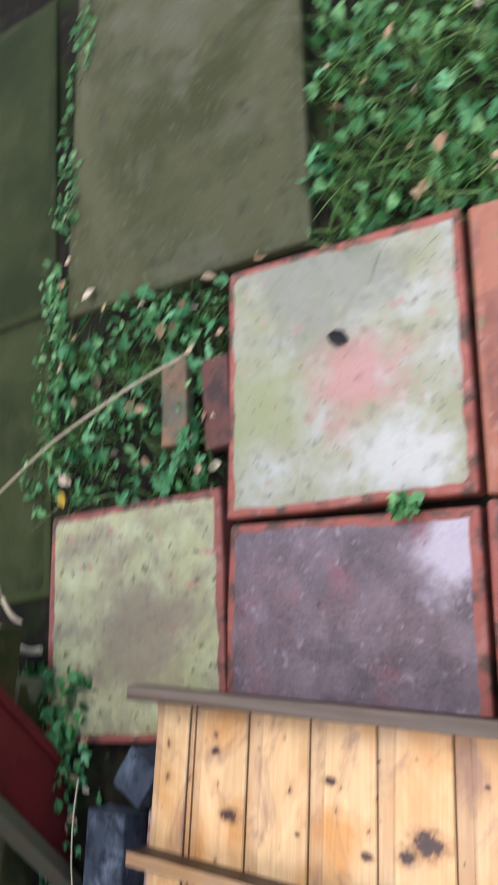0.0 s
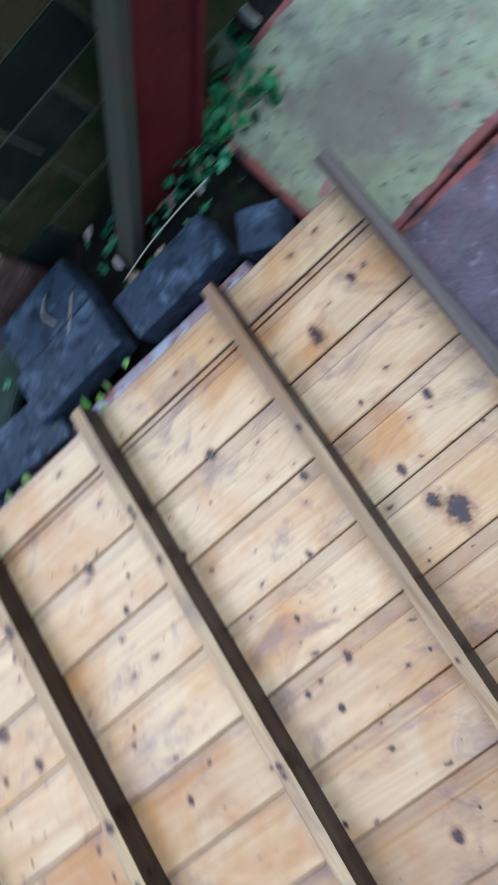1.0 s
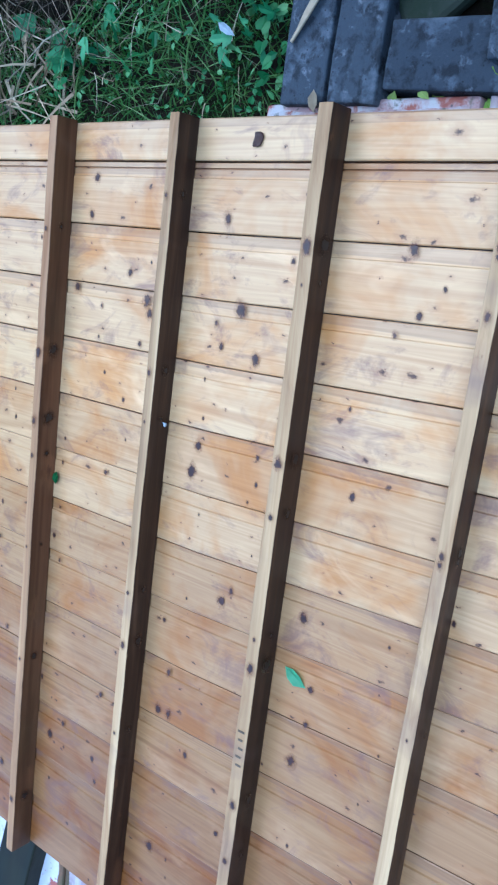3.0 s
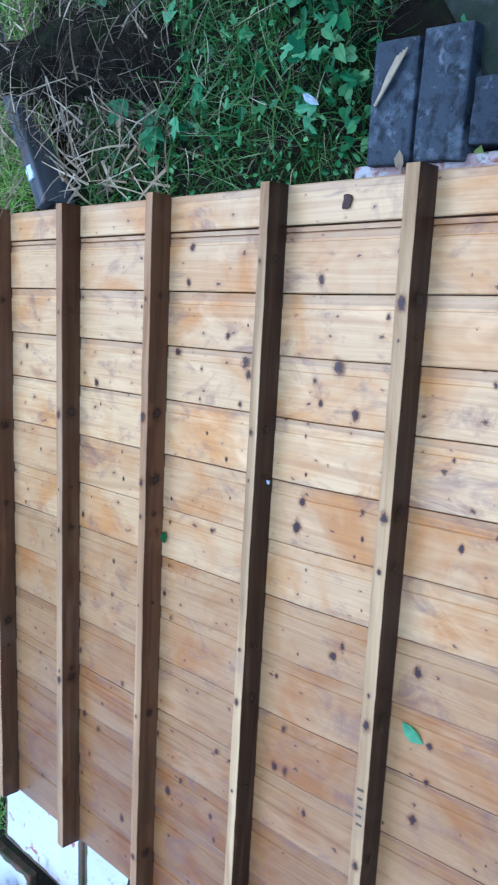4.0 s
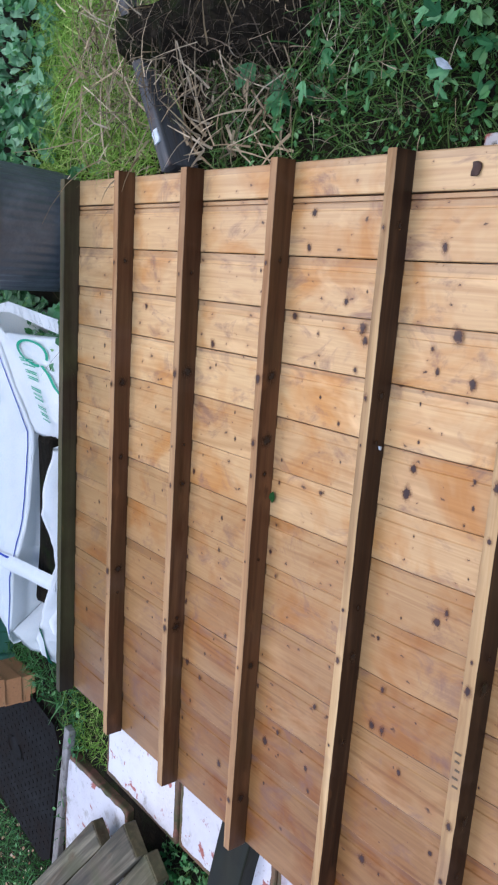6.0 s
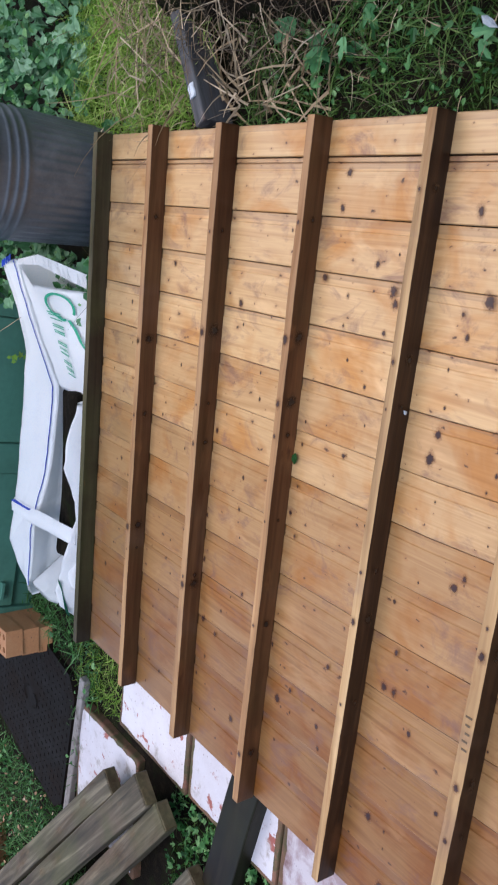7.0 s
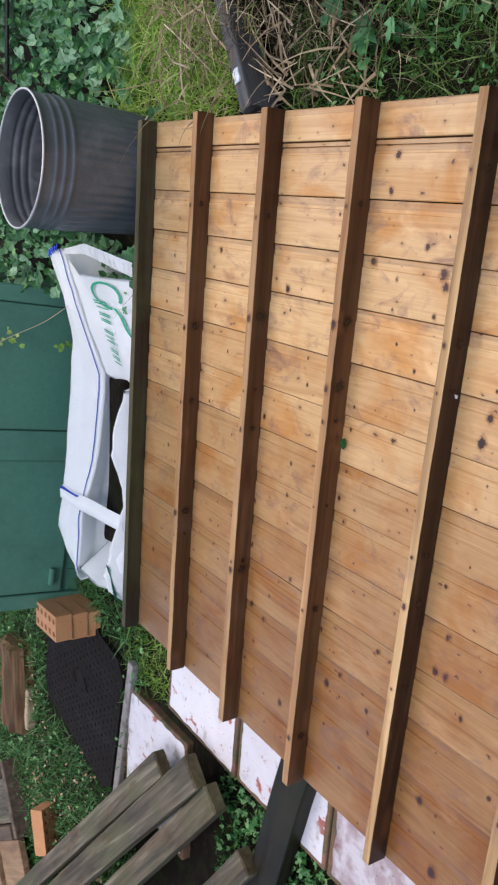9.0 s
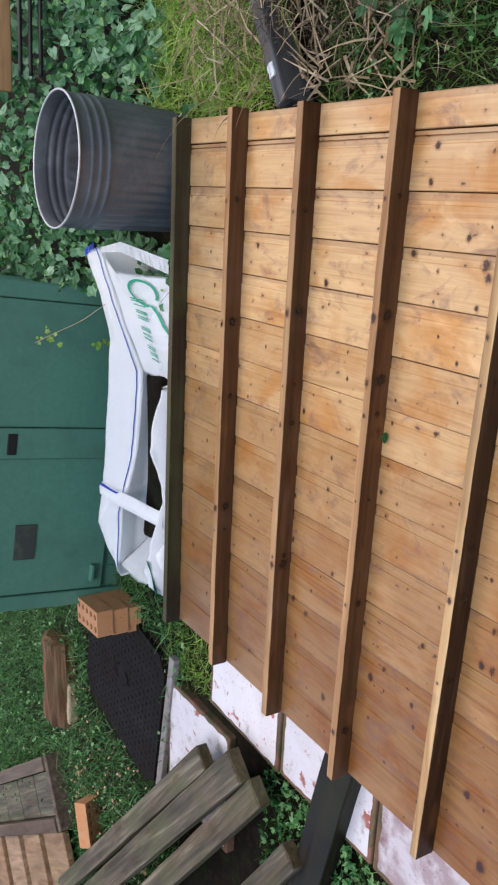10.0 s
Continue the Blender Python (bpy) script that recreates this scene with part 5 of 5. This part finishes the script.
def lone_leaf(name, label, category, at, size, turn, mat, kind="oval", slim=1.0):
    pts, faces = leaf_points(kind)
    bm = bmesh.new()
    vs = [bm.verts.new((x * size * slim, (y - 0.4) * size, z * size + 0.002)) for x, y, z in pts]
    for f in faces:
        bm.faces.new([vs[i] for i in f])
    bmesh.ops.solidify(bm, geom=bm.faces[:], thickness=0.0006)
    return single(name, bm, mat, label, category, m=pose(*at, 0, 0, turn))


lone_leaf("fallen_leaf", "fresh sea-green leaf lying on a board", "leaf", (-0.905, 0.816, -0.049), 0.05, 150, M_SEAGREEN, "oval", 0.8)
lone_leaf("fallen_leaf", "small green leaf against a joist", "leaf", (-0.71, 1.464, -0.044), 0.03, 80, M_LEAF)
lone_leaf("dock_leaf", "large pale green dock leaf", "leaf", (0.3, 1.6, -0.07), 0.1, 80, M_LEAFBLUE, "oval", 1.1)
lone_leaf("dark_leaf", "dark rotting leaf on the pale slab", "leaf", (-0.274, -0.604, -0.115), 0.045, 70, M_DARK)
lone_leaf("feather", "small white feather among weeds", "feather", (0.14, 1.1, -0.05), 0.05, -30, M_FEATHER, "oval", 0.45)
lone_leaf("yellow_petal", "yellow fallen petal at the slab's corner", "petal", (0.33, -0.35, -0.105), 0.035, 20, M_YELLOW)
lone_leaf("yellow_petal", "yellow fallen petal by the joist", "petal", (0.012, 0.262, -0.045), 0.02, 60, M_YELLOW)
lone_leaf("dead_leaf", "pale dead leaf caught under the panel", "leaf", (0.024, 0.925, -0.072), 0.036, -80, M_STICK, "oval", 0.8)
stalk("dry_stalk", "long pale dry stalk arching over the slabs", "stalk", [(0.042, -0.609, -0.1), (0.112, -0.549, -0.05), (0.202, -0.493, -0.03), (0.314, -0.435, -0.03), (0.442, -0.356, -0.04), (0.6, -0.3, -0.08)], 0.0032, 0.0016, M_STICK)
stalk("stick", "pale broken stick lying by the slab", "stick", [(0.48, -0.1, -0.09), (0.38, -0.05, -0.085), (0.33, -0.05, -0.09)], 0.008, 0.007, M_STICK)
stalk("stick", "thin pale twig lying by the slab", "stick", [(0.5, -0.2, -0.09), (0.42, -0.12, -0.08), (0.39, -0.1, -0.09)], 0.005, 0.004, M_STICK)
stalk("twig", "thin white twig lying on the bricks", "stick", [(0.175, 0.16, -0.06), (0.16, 0.22, -0.04), (0.15, 0.29, -0.035), (0.14, 0.36, -0.04)], 0.0018, 0.0012, M_STICK)
stalk("straw", "dry straw on a blue brick", "straw", [(0.18, 0.51, -0.046), (0.21, 0.52, -0.044), (0.235, 0.5, -0.046)], 0.002, 0.0015, M_STICK)
stalk("straw", "dry straw on a blue brick", "straw", [(0.15, 0.5, -0.048), (0.18, 0.47, -0.044), (0.2, 0.455, -0.046)], 0.0018, 0.0012, M_STICK)
for i in range(4):
    stalk("wood_splinter", "pale split wood splinter on a brick", "splinter", [(0.12 + 0.006 * i, 0.985 - 0.004 * i, -0.075), (0.16, 0.95 + 0.003 * i, -0.07), (0.2 - 0.003 * i, 0.925 + 0.006 * i, -0.073)], 0.003, 0.002, M_STICK)
for p, q in (((0.07, -0.53, -0.145), 3), ((-0.025, -0.52, -0.15), 5)):
    brick(p[0], p[1], p[2], 92 + q, M_REDBRICK if q == 5 else M_MOSSBRICK, "mossy broken brick sunk in the weeds", "sunken bricks", (0.18, 0.06, 0.03), q)


def clay_block():
    """A hollow clay block open at the top."""
    bm = bmesh.new()
    w, d, t, h = 0.09, 0.06, 0.014, 0.07
    for x0, x1, y0, y1 in ((-w, w, -d, -d + t), (-w, w, d - t, d), (-w, -w + t, -d + t, d - t), (w - t, w, -d + t, d - t)):
        add_box(bm, x0, x1, y0, y1, 0, h, 0.003)
    single("clay_block", bm, M_TERRA, "hollow red clay block in the grass", "clay block", m=pose(0.4, 1.17, -0.11, 0, 10, 70))


clay_block()

# knots and stains that stand out on the boards: x, y, radius in mm
KNOTS = [
    (-0.47, 0.16, 28), (-0.15, 0.17, 17), (-1.54, 1.05, 17), (-0.44, 0.18, 16), (-0.31, 1.01, 16), (-0.32, 1.24, 14), (-0.61, 1.09, 14), (-0.18, 0.41, 13), (-0.19, 0.7, 13), (-1.06, 0.8, 13), (-1.3, 1.44, 13), (-0.8, 0.42, 12), (-0.16, 1.06, 12), (-0.39, 0.97, 12), (-0.4, 1.73, 12), (-0.83, 0.99, 12), (-1.4, 1.11, 12), (-0.34, 1.23, 12), (-0.56, 1.08, 11), (-0.8, 0.81, 11), (-1.1, 1.12, 11), (-1.45, 1.61, 11), (-0.17, 1.41, 11), (-0.54, 0.41, 10), (-0.12, 0.08, 10), (-0.32, 0.1, 10), (-0.38, 0.19, 10), (-0.3, 0.31, 10), (-0.27, 1.29, 10), (-1.1, 1.09, 10), (-0.1, 1.4, 10), (-0.31, 1.44, 10), (-1.24, 1.77, 10),
]
boards = [o for o in panel.children if o.name.startswith("board")]
rng = random.Random(77)
for a, c in zip(SEAMS[2:], SEAMS[3:]):
    y = rng.uniform(0.02, 0.2)
    while y < 2.4:
        for k in range(rng.choice((1, 2, 3, 3, 5))):
            x = rng.uniform(c + 0.012, a - 0.012)
            if all(abs(x - p) + abs(y - q) > 0.05 for p, q, r in KNOTS):
                KNOTS.append((x, y + rng.gauss(0, 0.018), rng.choice((3, 4, 4, 5, 5, 6, 7, 8))))
        y += rng.uniform(0.11, 0.34)
for i, (x, y, r) in enumerate(KNOTS):
    bm = bmesh.new()
    rad = r / 1000 * 1.2
    vs = [bm.verts.new((1.35 * rad * (1 + 0.35 * noise.noise(Vector((math.cos(a) * 2, math.sin(a) * 2, i)))) * math.cos(a), 0.95 * rad * (1 + 0.35 * noise.noise(Vector((math.cos(a) * 2, math.sin(a) * 2, i + 50)))) * math.sin(a), 0)) for a in [2 * math.pi * k / 18 for k in range(18)]]
    bm.faces.new(vs)
    bmesh.ops.translate(bm, verts=bm.verts[:], vec=(x, y, -0.0484))
    part("knot", bm, M_RAGGED, min(boards, key=lambda b: abs(sum(v.co.x for v in b.data.vertices) / len(b.data.vertices) - x)))
joists = sorted((o for o in panel.children if o.name.startswith("joist")), key=lambda o: o.name)
JOIST_KNOTS = [(5, -0.2, 0.017), (5, -0.54, 0.015), (5, -0.9, 0.016), (5, -1.16, 0.012), (4, -0.44, 0.01), (4, -0.97, 0.012), (3, -0.45, 0.015), (3, -0.59, 0.015), (3, -1.47, 0.012), (2, -0.48, 0.016), (2, -1.15, 0.016), (1, -0.55, 0.014), (1, -1.09, 0.015), (6, -0.18, 0.009), (6, -0.27, 0.012), (6, -0.62, 0.01)]
for i, x, r in JOIST_KNOTS + [(i, -0.1 - 0.33 * k - rng.uniform(0, 0.28), rng.choice((0.005, 0.007, 0.009))) for i in range(1, 8) for k in range(4)]:
    y = joist_y(i, x)
    ring = [math.pi * j / 8 for j in range(16)]
    bm = bmesh.new()
    bm.faces.new([bm.verts.new((x + 1.25 * r * math.cos(a), y + 0.012 + 0.85 * r * math.sin(a), 0.0034)) for a in ring])
    part("knot", bm, M_RAGGED, joists[i])
    bm = bmesh.new()
    bm.faces.new([bm.verts.new((x + 0.006 + 1.5 * r * math.cos(a), y - 0.0042, -0.022 + 1.3 * r * math.sin(a))) for a in ring])
    part("knot", bm, M_SIDEKNOT, joists[i])
bm = box(-0.043, -0.024, 1.0, 1.018, -0.049, -0.044, 0.002)
worn(bm, 0.005, 70, 2)
part("bark_pocket", bm, M_KNOT, boards[0], "dark bark hole")
for k in range(5):
    part("ink_mark", box(-1.02 - 0.016 * k, -1.016 - 0.016 * k, 0.867 + 0.002 * (k % 2), 0.881 - 0.002 * (k % 3), 0.0024, 0.0028), M_BARKINK, next(o for o in panel.children if o.name == "joist.005"), "faded black ink mark")
# a splash of white on a joist's side, and ivy on the shed door
part("white_splash", worn(box(-0.539, -0.533, 1.151, 1.1565, -0.038, -0.031, 0.001), 0.004, 90, 1), M_FEATHER, next(o for o in panel.children if o.name == "joist.004"), "small white splash")
rng = random.Random(3)
foliage("ivy_sprig", "small ivy sprig trailing over the shed door", "ivy", [((-0.72 + rng.gauss(0, 0.02), 3.0, 0.2 + rng.gauss(0, 0.03)), (0, -1, 0.4)) for i in range(9)] + [((-0.75 + rng.gauss(0, 0.01), 3.0, 0.02 + rng.gauss(0, 0.04)), (0, -1, 0.4)) for i in range(6)], "ivy", 0.021, M_LUSH, 31, 0.4)
for i in range(3):
    stalk("black_rail", "black metal rail behind the ivy", "rail", [(0.15, 3.12, 0.17 + 0.035 * i), (0.5, 3.12, 0.17 + 0.035 * i), (0.9, 3.14, 0.17 + 0.035 * i)], 0.008, 0.008, M_DARK)
plank("wooden_rail", (0.1, 3.2, 0.31), (0.95, 3.2, 0.31), 0.04, 0.06, M_JBROWN, "brown wooden rail behind the ivy", "", "rail", 21)

stalk("wire", "thin pale wire hanging down the mossy wall", "wire", [(0.316, 0.44, 0.5), (0.314, 0.443, 0.3), (0.314, 0.445, 0.15), (0.316, 0.474, 0.01)], 0.0007, 0.0006, M_STICK)
stalk("wire", "thin pale wire hanging down the mossy wall", "wire", [(0.316, 0.325, 0.35), (0.314, 0.315, 0.21), (0.314, 0.306, 0.09)], 0.0007, 0.0006, M_STICK)
stalk("tendril", "thin pale dry tendril reaching from the shed to the bag", "tendril", [(-0.74, 3.02, 0.24), (-0.7, 2.95, 0.2), (-0.64, 2.85, 0.13), (-0.57, 2.72, 0.1)], 0.0016, 0.001, M_STICK)

# ---- brick pier and mossy wall at the corner, brick by brick ----


def corner_wall():
    wall = empty("wall_east", "old garden wall: red brick pier beside dark mossy blocks", "wall", kind="structure")
    foot, turn = Vector((0.264, 0.657, 0)), math.degrees(math.atan2(-0.16, 0.045))
    face = pose(foot.x, foot.y, 0, 0, 0, turn)
    core = bmesh.new()
    add_box(core, 0.004, 0.162, 0.006, 0.24, -0.2, 1.9, 0, 0, face)
    part("pier_core", core, M_MORTAR, wall, "mortar between the pier's bricks")
    part("wall_core", box(0.328, 0.54, 0.0, 0.52, -0.2, 1.9), M_MORTAR, wall, "mortar between the blocks")
    rng = random.Random(9)

    def shared(w, d, h, mat, seed):
        me = mesh_of("brick", worn(box(0, w, 0, d, 0, h, 0.003), 0.0012, 40, seed))
        me.materials.append(mat)
        return me

    narrow, wide, pitch = 0.072, 0.09, 0.0625
    kinds = {}
    for i, mat in enumerate((M_PIERBRICK, M_WHITEBRICK, M_GREYBRICK)):
        kinds[i] = (shared(narrow - 0.001, 0.1, pitch - 0.003, mat, i), shared(wide - 0.001, 0.1, pitch - 0.003, mat, i + 4))
    for k in range(32):
        for col in range(2):
            kind = {2: 1, 4: 1, 5: 2}.get(k, 0) if col else 0
            ob = new("brick", kinds[kind][col])
            ob.parent = wall
            ob.matrix_world = face @ pose(col * (narrow + 0.001) + 0.001, rng.uniform(-0.002, 0.002), -0.115 + pitch * k + (0.008 if col == 0 else 0), 0, rng.gauss(0, 0.6), 0)
    blocks = [shared(0.2, 0.09, 0.088, m, 11 + i) for i, m in enumerate((M_MOSSBLOCK, M_MOSSBLOCK, M_DARKBLOCK))]
    for k in range(20):
        for i in range(3):
            y = 0.21 + 0.206 * i - (0.1 if k % 2 else 0)
            if y > 0.65:
                continue
            ob = new("block", blocks[rng.choice((0, 0, 1, 2))])
            ob.parent = wall
            ob.matrix_world = pose(0.325 + rng.uniform(-0.003, 0.003), y, -0.13 + 0.094 * k, 0, 0, -90)


corner_wall()
